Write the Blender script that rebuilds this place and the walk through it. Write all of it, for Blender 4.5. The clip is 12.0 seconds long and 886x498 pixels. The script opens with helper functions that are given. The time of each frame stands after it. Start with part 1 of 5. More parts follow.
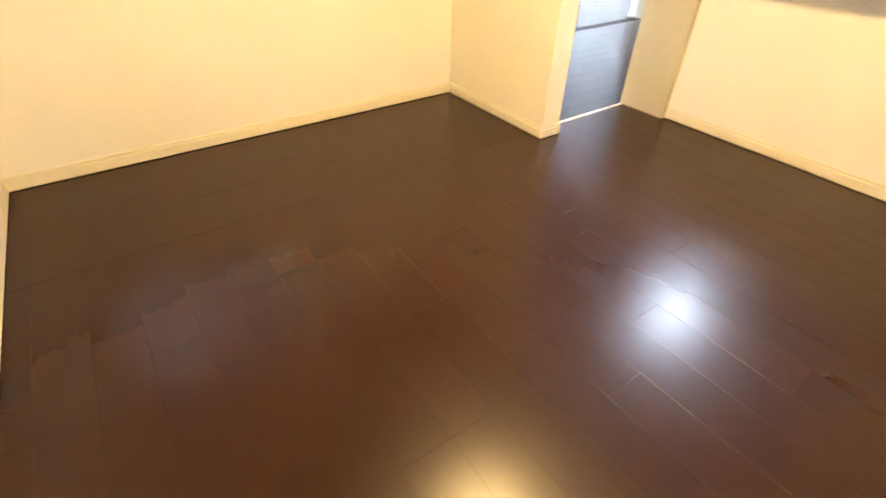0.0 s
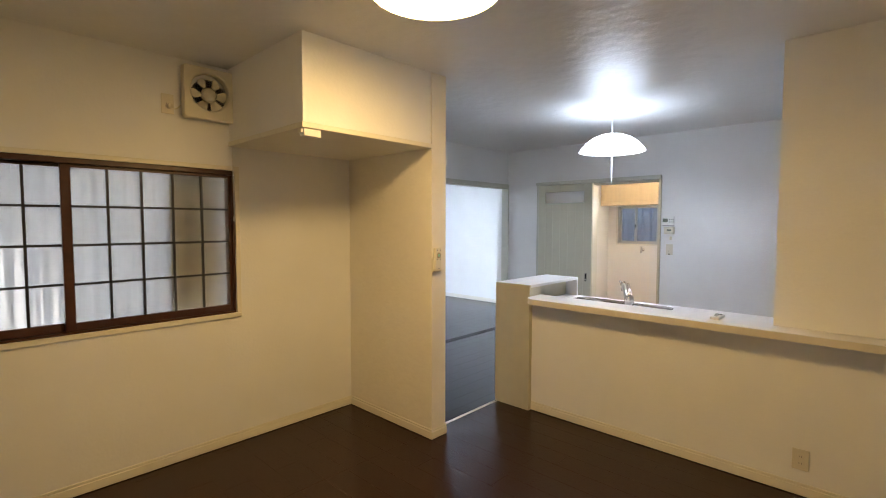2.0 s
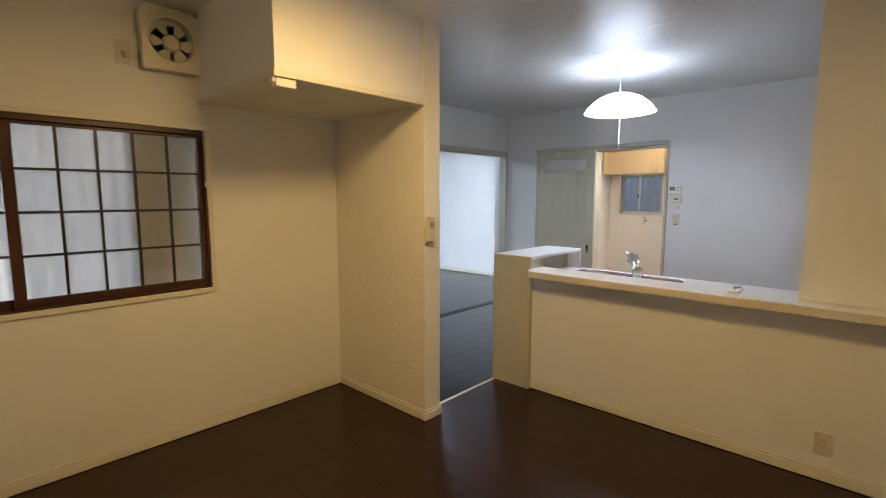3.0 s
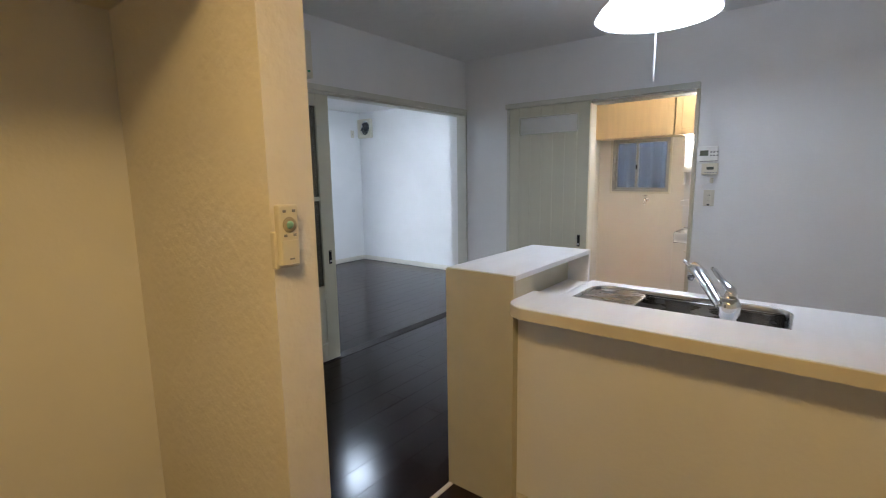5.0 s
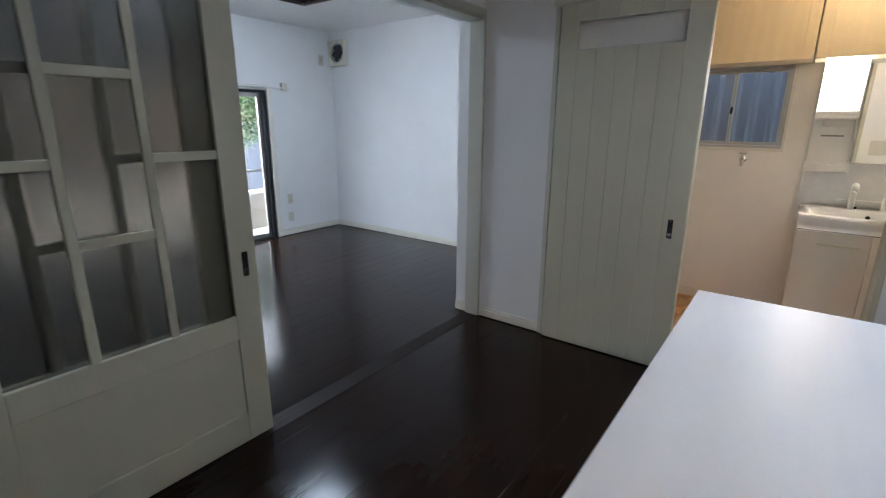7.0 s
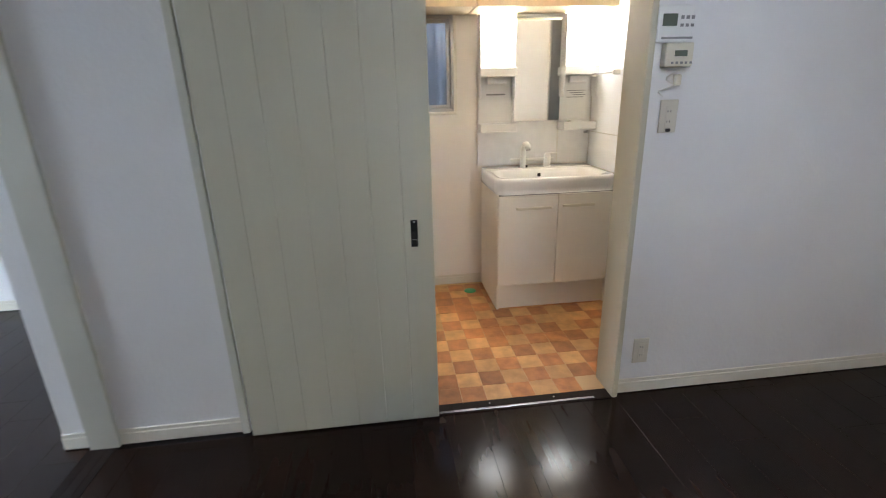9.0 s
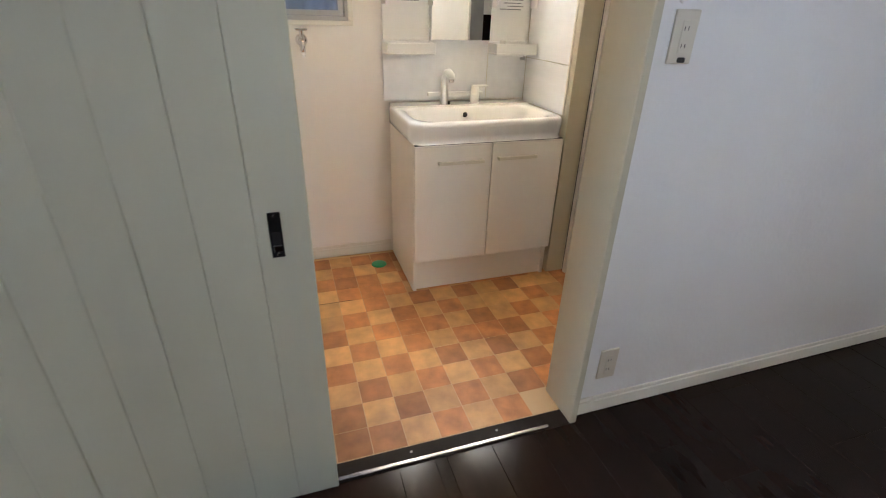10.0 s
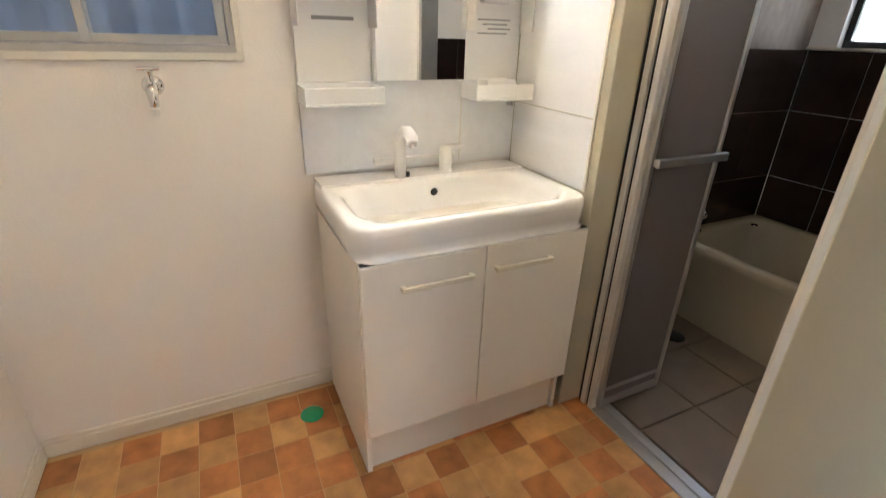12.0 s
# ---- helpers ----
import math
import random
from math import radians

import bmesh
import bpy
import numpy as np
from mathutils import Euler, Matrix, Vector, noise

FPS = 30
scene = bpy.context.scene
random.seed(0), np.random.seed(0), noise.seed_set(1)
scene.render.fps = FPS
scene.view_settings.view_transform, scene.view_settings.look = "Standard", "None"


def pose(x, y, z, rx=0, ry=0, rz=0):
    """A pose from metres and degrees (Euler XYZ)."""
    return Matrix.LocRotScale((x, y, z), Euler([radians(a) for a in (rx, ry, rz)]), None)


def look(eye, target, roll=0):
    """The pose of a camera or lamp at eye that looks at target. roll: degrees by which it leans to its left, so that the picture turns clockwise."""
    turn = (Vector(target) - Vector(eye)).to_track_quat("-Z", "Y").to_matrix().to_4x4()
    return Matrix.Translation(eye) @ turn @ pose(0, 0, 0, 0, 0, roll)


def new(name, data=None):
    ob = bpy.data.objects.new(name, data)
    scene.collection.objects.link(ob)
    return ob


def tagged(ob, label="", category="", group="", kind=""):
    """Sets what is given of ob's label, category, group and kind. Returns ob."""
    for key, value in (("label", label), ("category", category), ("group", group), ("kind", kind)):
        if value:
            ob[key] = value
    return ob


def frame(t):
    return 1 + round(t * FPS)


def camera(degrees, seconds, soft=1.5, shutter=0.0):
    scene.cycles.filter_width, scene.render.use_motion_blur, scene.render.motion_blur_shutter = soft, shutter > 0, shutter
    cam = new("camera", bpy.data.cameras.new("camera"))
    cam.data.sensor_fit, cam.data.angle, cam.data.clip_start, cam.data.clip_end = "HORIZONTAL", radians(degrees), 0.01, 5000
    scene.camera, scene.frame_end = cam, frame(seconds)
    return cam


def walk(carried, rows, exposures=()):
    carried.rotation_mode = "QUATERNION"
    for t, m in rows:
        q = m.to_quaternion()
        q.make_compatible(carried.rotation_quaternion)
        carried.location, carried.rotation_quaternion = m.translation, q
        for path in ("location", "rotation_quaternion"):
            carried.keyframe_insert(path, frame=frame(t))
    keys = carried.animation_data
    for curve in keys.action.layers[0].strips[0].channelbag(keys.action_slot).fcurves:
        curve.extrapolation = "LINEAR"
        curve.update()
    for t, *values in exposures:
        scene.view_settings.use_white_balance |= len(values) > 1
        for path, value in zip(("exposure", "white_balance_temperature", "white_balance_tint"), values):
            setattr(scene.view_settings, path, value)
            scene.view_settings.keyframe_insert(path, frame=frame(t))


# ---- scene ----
cam = camera(86.8, 12.0, soft=1.0, shutter=0.25)
PATH = [
    (0, (0.487, 0.47, 1.218), (1.406, 1.752, -0.012), 1.3),
    (0.5, (0.393, 0.203, 1.353), (1.679, 1.477, 0.502), 0.7),
    (1, (0.273, 0.087, 1.483), (1.705, 1.427, 1.089), -0.0),
    (1.5, (0.226, 0.031, 1.51), (1.679, 1.399, 1.378), 0.2),
    (2, (0.217, 0.029, 1.534), (1.669, 1.4, 1.423), 0.1),
    (2.5, (0.251, 0.034, 1.507), (1.699, 1.403, 1.341), -0.1),
    (3, (0.425, 0.205, 1.487), (1.881, 1.557, 1.263), 0.0),
    (3.2, (0.536, 0.265, 1.483), (2.033, 1.576, 1.285), -1.3),
    (4.8, (1.675, 1.106, 1.435), (3.251, 2.299, 1.13), -1.9),
    (5, (1.835, 1.193, 1.43), (3.386, 2.418, 1.122), -0.9),
    (5.5, (2.184, 1.48, 1.42), (3.681, 2.764, 1.086), -1.4),
    (6, (2.544, 1.753, 1.406), (4.039, 3.034, 1.056), -1.2),
    (6.5, (2.864, 1.999, 1.4), (4.296, 3.338, 1.003), 0.5),
    (7, (3.087, 2.302, 1.4), (4.632, 3.458, 0.877), 0.3),
    (7.4, (3.313, 2.483, 1.376), (4.931, 3.489, 0.77), -0.9),
    (7.5, (3.352, 2.526, 1.371), (4.984, 3.492, 0.736), -1.0),
    (7.7, (3.387, 2.612, 1.357), (5.089, 3.437, 0.708), -1.4),
    (9.3, (4.362, 2.914, 1.329), (6.191, 2.510, 0.626), -1.3),
    (9.5, (4.506, 2.902, 1.301), (6.283, 2.419, 0.519), -1.0),
    (10, (4.863, 2.762, 1.275), (6.551, 2.185, 0.372), 1.7),
    (10.5, (5.244, 2.691, 1.256), (6.847, 1.96, 0.309), -0.5),
    (11, (5.549, 2.57, 1.232), (7.124, 1.804, 0.266), 0.6),
    (11.5, (5.693, 2.526, 1.229), (7.256, 1.778, 0.23), 1.3),
    (12, (5.779, 2.518, 1.289), (7.409, 1.713, 0.455), 1.7),
]
EXPOSURES = [(0, 5.5), (0.5, 5.27), (1.0, 4.67), (1.5, 4.08), (2.5, 3.53), (5, 3.27), (6, 2.95), (6.6, 2.82), (7.5, 2.86), (9.5, 3.45), (11, 3.38), (11.5, 3.42), (12, 3.47)]
walk(cam, [(t, look(eye, target, roll)) for t, eye, target, roll in PATH], EXPOSURES)

# ---- light ----
world = bpy.data.worlds.new("sky")
scene.world = world
world.use_nodes = True
wn = world.node_tree
sky = wn.nodes.new("ShaderNodeTexSky")
sky.sky_type, sky.sun_disc = "NISHITA", False
sky.dust_density = 3.0
sky.sun_elevation, sky.sun_rotation = radians(50), radians(260)
wn.nodes["Background"].inputs["Strength"].default_value = 0.15
wn.links.new(sky.outputs[0], wn.nodes["Background"].inputs[0])
sun = new("sun", bpy.data.lights.new("sun", "SUN"))
sun.data.energy, sun.data.angle, sun.data.color = 2.0, radians(0.6), (1.0, 0.95, 0.88)
sun.matrix_world = look((0, 0, 10), (0.9, 0.15, 10 - 1.1))


WARM, COOL, DAY = (1.0, 0.72, 0.36), (0.86, 0.91, 1.0), (0.8, 0.89, 1.0)
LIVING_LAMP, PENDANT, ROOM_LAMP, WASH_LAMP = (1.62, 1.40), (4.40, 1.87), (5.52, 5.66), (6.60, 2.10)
CEIL, ROOM_CEIL, WASH_CEIL, BATH_CEIL = 2.555, 2.50, 2.40, 2.30


def area(name, place, target, sx, sy, watts, colour):
    ob = new(name, bpy.data.lights.new(name, "AREA"))
    ob.data.shape, ob.data.size, ob.data.size_y, ob.data.energy, ob.data.color = "RECTANGLE", sx, sy, watts, colour
    ob.matrix_world = look(place, target)
    return ob


area("window_daylight", (5.5, 8.1, 2.35), (5.5, 6.4, 0.6), 2.2, 0.9, 11, (0.64, 0.79, 1.0))
area("living_window_daylight", (0.7, 4.1, 2.5), (0.7, 3.4, 1.4), 1.6, 0.6, 0.5, (0.92, 0.93, 1.0))
area("bath_window_daylight", (6.75, -0.52, 1.6), (6.75, 1.0, 0.6), 0.8, 0.6, 0.03, (0.9, 0.94, 1.0))

# ---- materials ----


def mat(name, colour, rough=0.5, metal=0.0, vary=0.06, scale=8.0, bump=0.0, bscale=200.0, rvary=0.0, coat=0.0, emit=0.0,
        emit_colour=None, trans=0.0, alpha=1.0, random_value=0.0, stretch=(1, 1, 1), ior=1.5, detail=3.0, spec=0.5, bdist=0.004):
    """A principled material: two noises vary its colour and roughness, a finer one gives relief."""
    m = bpy.data.materials.new(name)
    m.use_nodes = True
    t = m.node_tree
    b = t.nodes["Principled BSDF"]
    b.inputs["Roughness"].default_value = rough
    b.inputs["Metallic"].default_value = metal
    b.inputs["IOR"].default_value = ior
    b.inputs["Specular IOR Level"].default_value = spec
    b.inputs["Coat Weight"].default_value = coat
    b.inputs["Transmission Weight"].default_value = trans
    b.inputs["Alpha"].default_value = alpha
    if emit:
        b.inputs["Emission Strength"].default_value = emit
        b.inputs["Emission Color"].default_value = (*(emit_colour or colour), 1)
    geo = t.nodes.new("ShaderNodeNewGeometry")
    mp = t.nodes.new("ShaderNodeMapping")
    mp.inputs["Scale"].default_value = stretch
    t.links.new(geo.outputs["Position"], mp.inputs[0])
    n1 = t.nodes.new("ShaderNodeTexNoise")
    n1.inputs["Scale"].default_value, n1.inputs["Detail"].default_value = scale, detail
    n2 = t.nodes.new("ShaderNodeTexNoise")
    n2.inputs["Scale"].default_value, n2.inputs["Detail"].default_value = scale * 0.17, 2.0
    t.links.new(mp.outputs[0], n1.inputs["Vector"])
    t.links.new(geo.outputs["Position"], n2.inputs["Vector"])
    add = t.nodes.new("ShaderNodeMath")
    add.operation = "ADD"
    t.links.new(n1.outputs["Fac"], add.inputs[0])
    t.links.new(n2.outputs["Fac"], add.inputs[1])
    hsv = t.nodes.new("ShaderNodeHueSaturation")
    hsv.inputs["Color"].default_value = (*colour, 1)
    rng = t.nodes.new("ShaderNodeMapRange")
    rng.inputs["From Min"].default_value, rng.inputs["From Max"].default_value = 0.6, 1.4
    rng.inputs["To Min"].default_value, rng.inputs["To Max"].default_value = 1 - vary, 1 + vary
    t.links.new(add.outputs[0], rng.inputs[0])
    value = rng.outputs[0]
    if random_value:
        info = t.nodes.new("ShaderNodeObjectInfo")
        r2 = t.nodes.new("ShaderNodeMapRange")
        r2.inputs["To Min"].default_value, r2.inputs["To Max"].default_value = 1 - random_value, 1 + random_value
        t.links.new(info.outputs["Random"], r2.inputs[0])
        mul = t.nodes.new("ShaderNodeMath")
        mul.operation = "MULTIPLY"
        t.links.new(value, mul.inputs[0])
        t.links.new(r2.outputs[0], mul.inputs[1])
        value = mul.outputs[0]
    t.links.new(value, hsv.inputs["Value"])
    t.links.new(hsv.outputs[0], b.inputs["Base Color"])
    if rvary:
        r3 = t.nodes.new("ShaderNodeMapRange")
        r3.inputs["From Min"].default_value, r3.inputs["From Max"].default_value = 0.6, 1.4
        r3.inputs["To Min"].default_value, r3.inputs["To Max"].default_value = max(0.02, rough - rvary), rough + rvary
        t.links.new(add.outputs[0], r3.inputs[0])
        t.links.new(r3.outputs[0], b.inputs["Roughness"])
    if bump:
        n3 = t.nodes.new("ShaderNodeTexNoise")
        n3.inputs["Scale"].default_value, n3.inputs["Detail"].default_value = bscale, 4.0
        t.links.new(mp.outputs[0], n3.inputs["Vector"])
        bp = t.nodes.new("ShaderNodeBump")
        bp.inputs["Strength"].default_value, bp.inputs["Distance"].default_value = bump, bdist
        t.links.new(n3.outputs["Fac"], bp.inputs["Height"])
        t.links.new(bp.outputs[0], b.inputs["Normal"])
    return m


M = {}
M["plaster"] = mat("plaster", (0.79, 0.79, 0.785), 0.62, vary=0.04, scale=3, bump=0.28, bscale=55)
M["stucco"] = mat("stucco", (0.80, 0.765, 0.69), 0.75, vary=0.03, scale=14, bump=0.9, bscale=34)
M["ceiling"] = mat("ceiling_paper", (0.74, 0.735, 0.72), 0.34, vary=0.03, scale=3, bump=0.9, bscale=9, bdist=0.009)
M["wallpaper"] = mat("wallpaper", (0.82, 0.79, 0.74), 0.6, vary=0.02, scale=4, bump=0.2, bscale=120)
M["trim"] = mat("cream_trim", (0.74, 0.71, 0.62), 0.42, vary=0.03, scale=12, bump=0.05, bscale=90)
M["sage"] = mat("sage_paint", (0.57, 0.555, 0.44), 0.45, vary=0.05, scale=9, bump=0.12, bscale=60, stretch=(1, 1, 0.12))
M["frame"] = mat("sage_frame_paint", (0.57, 0.57, 0.50), 0.42, vary=0.04, scale=9, bump=0.08, bscale=70)
M["floor"] = mat("dark_wood", (0.013, 0.0062, 0.0043), 0.16, vary=0.3, scale=26, rvary=0.03, bump=0.012, bscale=40, random_value=0.2, stretch=(0.12, 1, 1), spec=0.17)
M["floor_y"] = mat("dark_wood_lengthwise", (0.026, 0.0105, 0.0062), 0.26, vary=0.05, scale=26, random_value=0.08, stretch=(1, 0.12, 1), spec=0.28)
M["jamb"] = mat("olive_cream_jamb_paint", (0.52, 0.485, 0.37), 0.45, vary=0.05, scale=9, bump=0.1, bscale=60, stretch=(1, 1, 0.12))
M["under"] = mat("floor_underside", (0.012, 0.008, 0.007), 0.8)
M["strip"] = mat("pale_threshold", (0.66, 0.62, 0.55), 0.4, vary=0.05)
M["darkstrip"] = mat("dark_threshold", (0.016, 0.010, 0.008), 0.45, vary=0.2, scale=30, stretch=(0.1, 1, 1), spec=0.12)
M["laminate"] = mat("white_laminate", (0.79, 0.795, 0.80), 0.3, vary=0.05, scale=22, stretch=(0.1, 1, 1))
# cream laminate darkened towards olive: its low light is put into the colour
M["panel"] = mat("shade_toned_laminate", (0.54, 0.505, 0.38), 0.45, vary=0.06, scale=10, bump=0.02)
M["edge"] = mat("laminate_edge", (0.66, 0.61, 0.50), 0.4, vary=0.03, scale=10)
M["steel"] = mat("brushed_steel", (0.36, 0.345, 0.325), 0.26, 1.0, vary=0.1, scale=30, stretch=(1, 0.06, 1), rvary=0.08)
M["chrome"] = mat("chrome", (0.72, 0.72, 0.73), 0.08, 1.0, vary=0.03)
# near-black colour that stands for the shade inside slots, holes and gaps
M["darkhole"] = mat("dark_hole", (0.01, 0.01, 0.01), 0.6)
M["plastic"] = mat("cream_plastic", (0.70, 0.66, 0.54), 0.38, vary=0.03, scale=20)
M["white_plastic"] = mat("white_plastic", (0.80, 0.80, 0.78), 0.3, vary=0.02)
M["porcelain"] = mat("porcelain", (0.84, 0.835, 0.82), 0.1, vary=0.015, coat=0.5)
M["vanity"] = mat("vanity_panel", (0.80, 0.77, 0.70), 0.35, vary=0.02, scale=9)
M["darkwood"] = mat("window_dark_wood", (0.055, 0.018, 0.009), 0.32, vary=0.35, scale=40, stretch=(0.1, 1, 1), bump=0.06, bscale=90)
M["black"] = mat("black_bar", (0.008, 0.008, 0.009), 0.4)
M["iron"] = mat("black_iron", (0.012, 0.012, 0.013), 0.35, 0.6)
M["alum"] = mat("aluminium", (0.50, 0.49, 0.46), 0.35, 0.9, vary=0.08)
M["bath_alum"] = mat("dull_aluminium", (0.64, 0.62, 0.58), 0.38, 0.25, vary=0.08)
M["bronze"] = mat("dark_bronze_sash", (0.02, 0.022, 0.026), 0.35, 0.3)
M["lampglow"] = mat("lit_warm_diffuser", (0.9, 0.88, 0.82), 0.4, emit=4.3, emit_colour=(1.0, 0.648, 0.248))
M["coolglow"] = mat("lit_white_diffuser", (0.9, 0.9, 0.9), 0.4, emit=8.0, emit_colour=(0.66, 0.80, 1.0))
M["shadeglow"] = mat("lit_opal_shade", (0.9, 0.9, 0.9), 0.3, emit=0.85, emit_colour=(0.69, 0.80, 1.0))
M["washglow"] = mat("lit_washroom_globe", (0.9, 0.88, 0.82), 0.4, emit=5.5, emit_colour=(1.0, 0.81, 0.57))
M["tubeglow"] = mat("lit_vanity_diffuser", (0.9, 0.9, 0.88), 0.4, emit=4.3, emit_colour=(0.95, 0.97, 1.0))
M["bulbglow"] = mat("lit_ring_tube", (0.9, 0.9, 0.9), 0.4, emit=5.6, emit_colour=(0.69, 0.80, 1.0))
M["fan_grey"] = mat("dark_grey_plastic", (0.035, 0.037, 0.042), 0.35, vary=0.1)
M["green"] = mat("green_plastic", (0.02, 0.30, 0.13), 0.35)
M["plate"] = mat("beige_plate", (0.64, 0.60, 0.50), 0.4, vary=0.03)
M["mint"] = mat("mint_button", (0.25, 0.50, 0.38), 0.35)
M["plastic_dark"] = mat("tan_plastic", (0.36, 0.32, 0.24), 0.4)
M["grey"] = mat("grey_print", (0.25, 0.25, 0.25), 0.5)
M["lcd"] = mat("lcd_panel", (0.13, 0.15, 0.12), 0.25)
M["seal"] = mat("white_cord", (0.75, 0.74, 0.70), 0.5)

# ---- building helpers ----
ORG = {}


def V(*a):
    return Vector(a)


def add_box(bm, lo, hi, bev=0.0, seg=1):
    made = bmesh.ops.create_cube(bm, size=1.0)["verts"]
    c = [(a + b) / 2 for a, b in zip(lo, hi)]
    s = [abs(b - a) for a, b in zip(lo, hi)]
    for v in made:
        v.co = Vector((c[0] + v.co.x * s[0], c[1] + v.co.y * s[1], c[2] + v.co.z * s[2]))
    if bev:
        edges = list({e for v in made for e in v.link_edges})
        bmesh.ops.bevel(bm, geom=edges, offset=min(bev, min(s) * 0.45), segments=seg, affect="EDGES", profile=0.5)
    return bm


def box(lo, hi, bev=0.0, seg=1):
    return add_box(bmesh.new(), lo, hi, bev, seg)


def boxes(items, bev=0.0, seg=1):
    bm = bmesh.new()
    for lo, hi in items:
        add_box(bm, lo, hi, bev, seg)
    return bm


def add_tube(bm, pts, r, n=10, caps=True):
    pts = [Vector(p) for p in pts]
    rs = r if isinstance(r, (list, tuple)) else [r] * len(pts)
    rings, side = [], None
    for i, p in enumerate(pts):
        d = (pts[min(i + 1, len(pts) - 1)] - pts[max(i - 1, 0)]).normalized()
        if side is None:
            side = d.orthogonal().normalized()
        side = (side - d * side.dot(d)).normalized()
        up = d.cross(side)
        rings.append([bm.verts.new(p + (side * math.cos(a) + up * math.sin(a)) * rs[i]) for a in (2 * math.pi * k / n for k in range(n))])
    for a, b in zip(rings, rings[1:]):
        for k in range(n):
            f = bm.faces.new((a[k], a[(k + 1) % n], b[(k + 1) % n], b[k]))
            f.smooth = True
    if caps:
        bm.faces.new(rings[0][::-1])
        bm.faces.new(rings[-1])
    return bm


def tube(pts, r, n=10):
    return add_tube(bmesh.new(), pts, r, n)


def lathe(profile, place, n=32, axis="z"):
    """A turned shape from (radius, height) pairs."""
    bm = bmesh.new()
    rings = []
    for r, h in profile:
        if r < 1e-5:
            rings.append([bm.verts.new((0, 0, h))])
        else:
            rings.append([bm.verts.new((r * math.cos(2 * math.pi * k / n), r * math.sin(2 * math.pi * k / n), h)) for k in range(n)])
    for a, b in zip(rings, rings[1:]):
        for k in range(n):
            if len(a) == 1 and len(b) == 1:
                continue
            if len(a) == 1:
                f = bm.faces.new((a[0], b[k], b[(k + 1) % n]))
            elif len(b) == 1:
                f = bm.faces.new((a[k], a[(k + 1) % n], b[0]))
            else:
                f = bm.faces.new((a[k], a[(k + 1) % n], b[(k + 1) % n], b[k]))
            f.smooth = True
    turn = {"z": Matrix(), "y": Matrix.Rotation(radians(90), 4, "X"), "x": Matrix.Rotation(radians(90), 4, "Y"),
            "-x": Matrix.Rotation(radians(-90), 4, "Y")}[axis]
    bmesh.ops.transform(bm, matrix=Matrix.Translation(place) @ turn, verts=bm.verts)
    bmesh.ops.recalc_face_normals(bm, faces=bm.faces)
    return bm


def slab(outline, z0, z1, bev=0.0, seg=2):
    """An outline in plan, raised from z0 to z1."""
    bm = bmesh.new()
    low = [bm.verts.new((x, y, z0)) for x, y in outline]
    top = [bm.verts.new((x, y, z1)) for x, y in outline]
    n = len(outline)
    bm.faces.new(low[::-1])
    tf = bm.faces.new(top)
    for k in range(n):
        bm.faces.new((low[k], low[(k + 1) % n], top[(k + 1) % n], top[k]))
    bmesh.ops.recalc_face_normals(bm, faces=bm.faces)
    if bev:
        bmesh.ops.bevel(bm, geom=list(tf.edges), offset=bev, segments=seg, affect="EDGES", profile=0.5)
    return bm


def to_mesh(name, bm, material, smooth=False):
    me = bpy.data.meshes.new(name)
    if smooth:
        for f in bm.faces:
            f.smooth = True
    bm.to_mesh(me)
    bm.free()
    for m in material if isinstance(material, list) else [material]:
        me.materials.append(m)
    return me


def thing(name, place, label, category, group="", kind=""):
    ob = new(name)
    ob.empty_display_size = 0.05
    ob.location = place
    ORG[ob.name] = Vector(place)
    return tagged(ob, label, category, group, kind)


def part(name, bm, material, parent, label="", smooth=False):
    """One mesh under a thing or a part, drawn in the place's own metres."""
    org = ORG[parent.name]
    bmesh.ops.translate(bm, verts=bm.verts, vec=-org)
    ob = new(name, to_mesh(name, bm, material, smooth))
    ob.parent = parent
    ORG[ob.name] = org
    return tagged(ob, label)


def single(name, bm, material, label, category, group="", kind="", smooth=False, base=None):
    """A thing that is one mesh."""
    if base is None:
        base = (0, 0, 0)
    bmesh.ops.translate(bm, verts=bm.verts, vec=-Vector(base))
    ob = new(name, to_mesh(name, bm, material, smooth))
    ob.location = base
    ORG[ob.name] = Vector(base)
    return tagged(ob, label, category, group, kind)


def structure(name, bm, material, label="", category=""):
    return single(name, bm, material, label or name.replace("_", " "), category or name.split("_")[0], kind="structure")


def wall(name, axis, at, thick, lo, hi, z0, z1, holes=(), material=None, label="plain white plastered wall"):
    """A wall whose face stands at `at` on `axis` and whose body reaches `thick` behind it (signed), with holes (lo, hi, z0, z1)."""
    cuts = sorted({lo, hi, *[h for q in holes for h in q[:2]]})
    bm = bmesh.new()
    for a, b in zip(cuts, cuts[1:]):
        spans = [(z0, z1)]
        for q in holes:
            if q[0] <= a + 1e-6 and q[1] >= b - 1e-6:
                spans = [s for (u, w) in spans for s in ((u, min(w, q[2])), (max(u, q[3]), w)) if s[1] - s[0] > 1e-4]
        for u, w in spans:
            p, q2 = sorted((at, at + thick))
            add_box(bm, (p, a, u) if axis == "x" else (a, p, u), (q2, b, w) if axis == "x" else (b, q2, w))
    bmesh.ops.remove_doubles(bm, verts=bm.verts, dist=1e-5)
    bm.verts.index_update()
    seen = {}
    for f in list(bm.faces):
        seen.setdefault(tuple(sorted(v.index for v in f.verts)), []).append(f)
    bmesh.ops.delete(bm, geom=[f for fs in seen.values() if len(fs) > 1 for f in fs], context="FACES_ONLY")
    return structure(name, bm, material or M["plaster"], label, "wall")

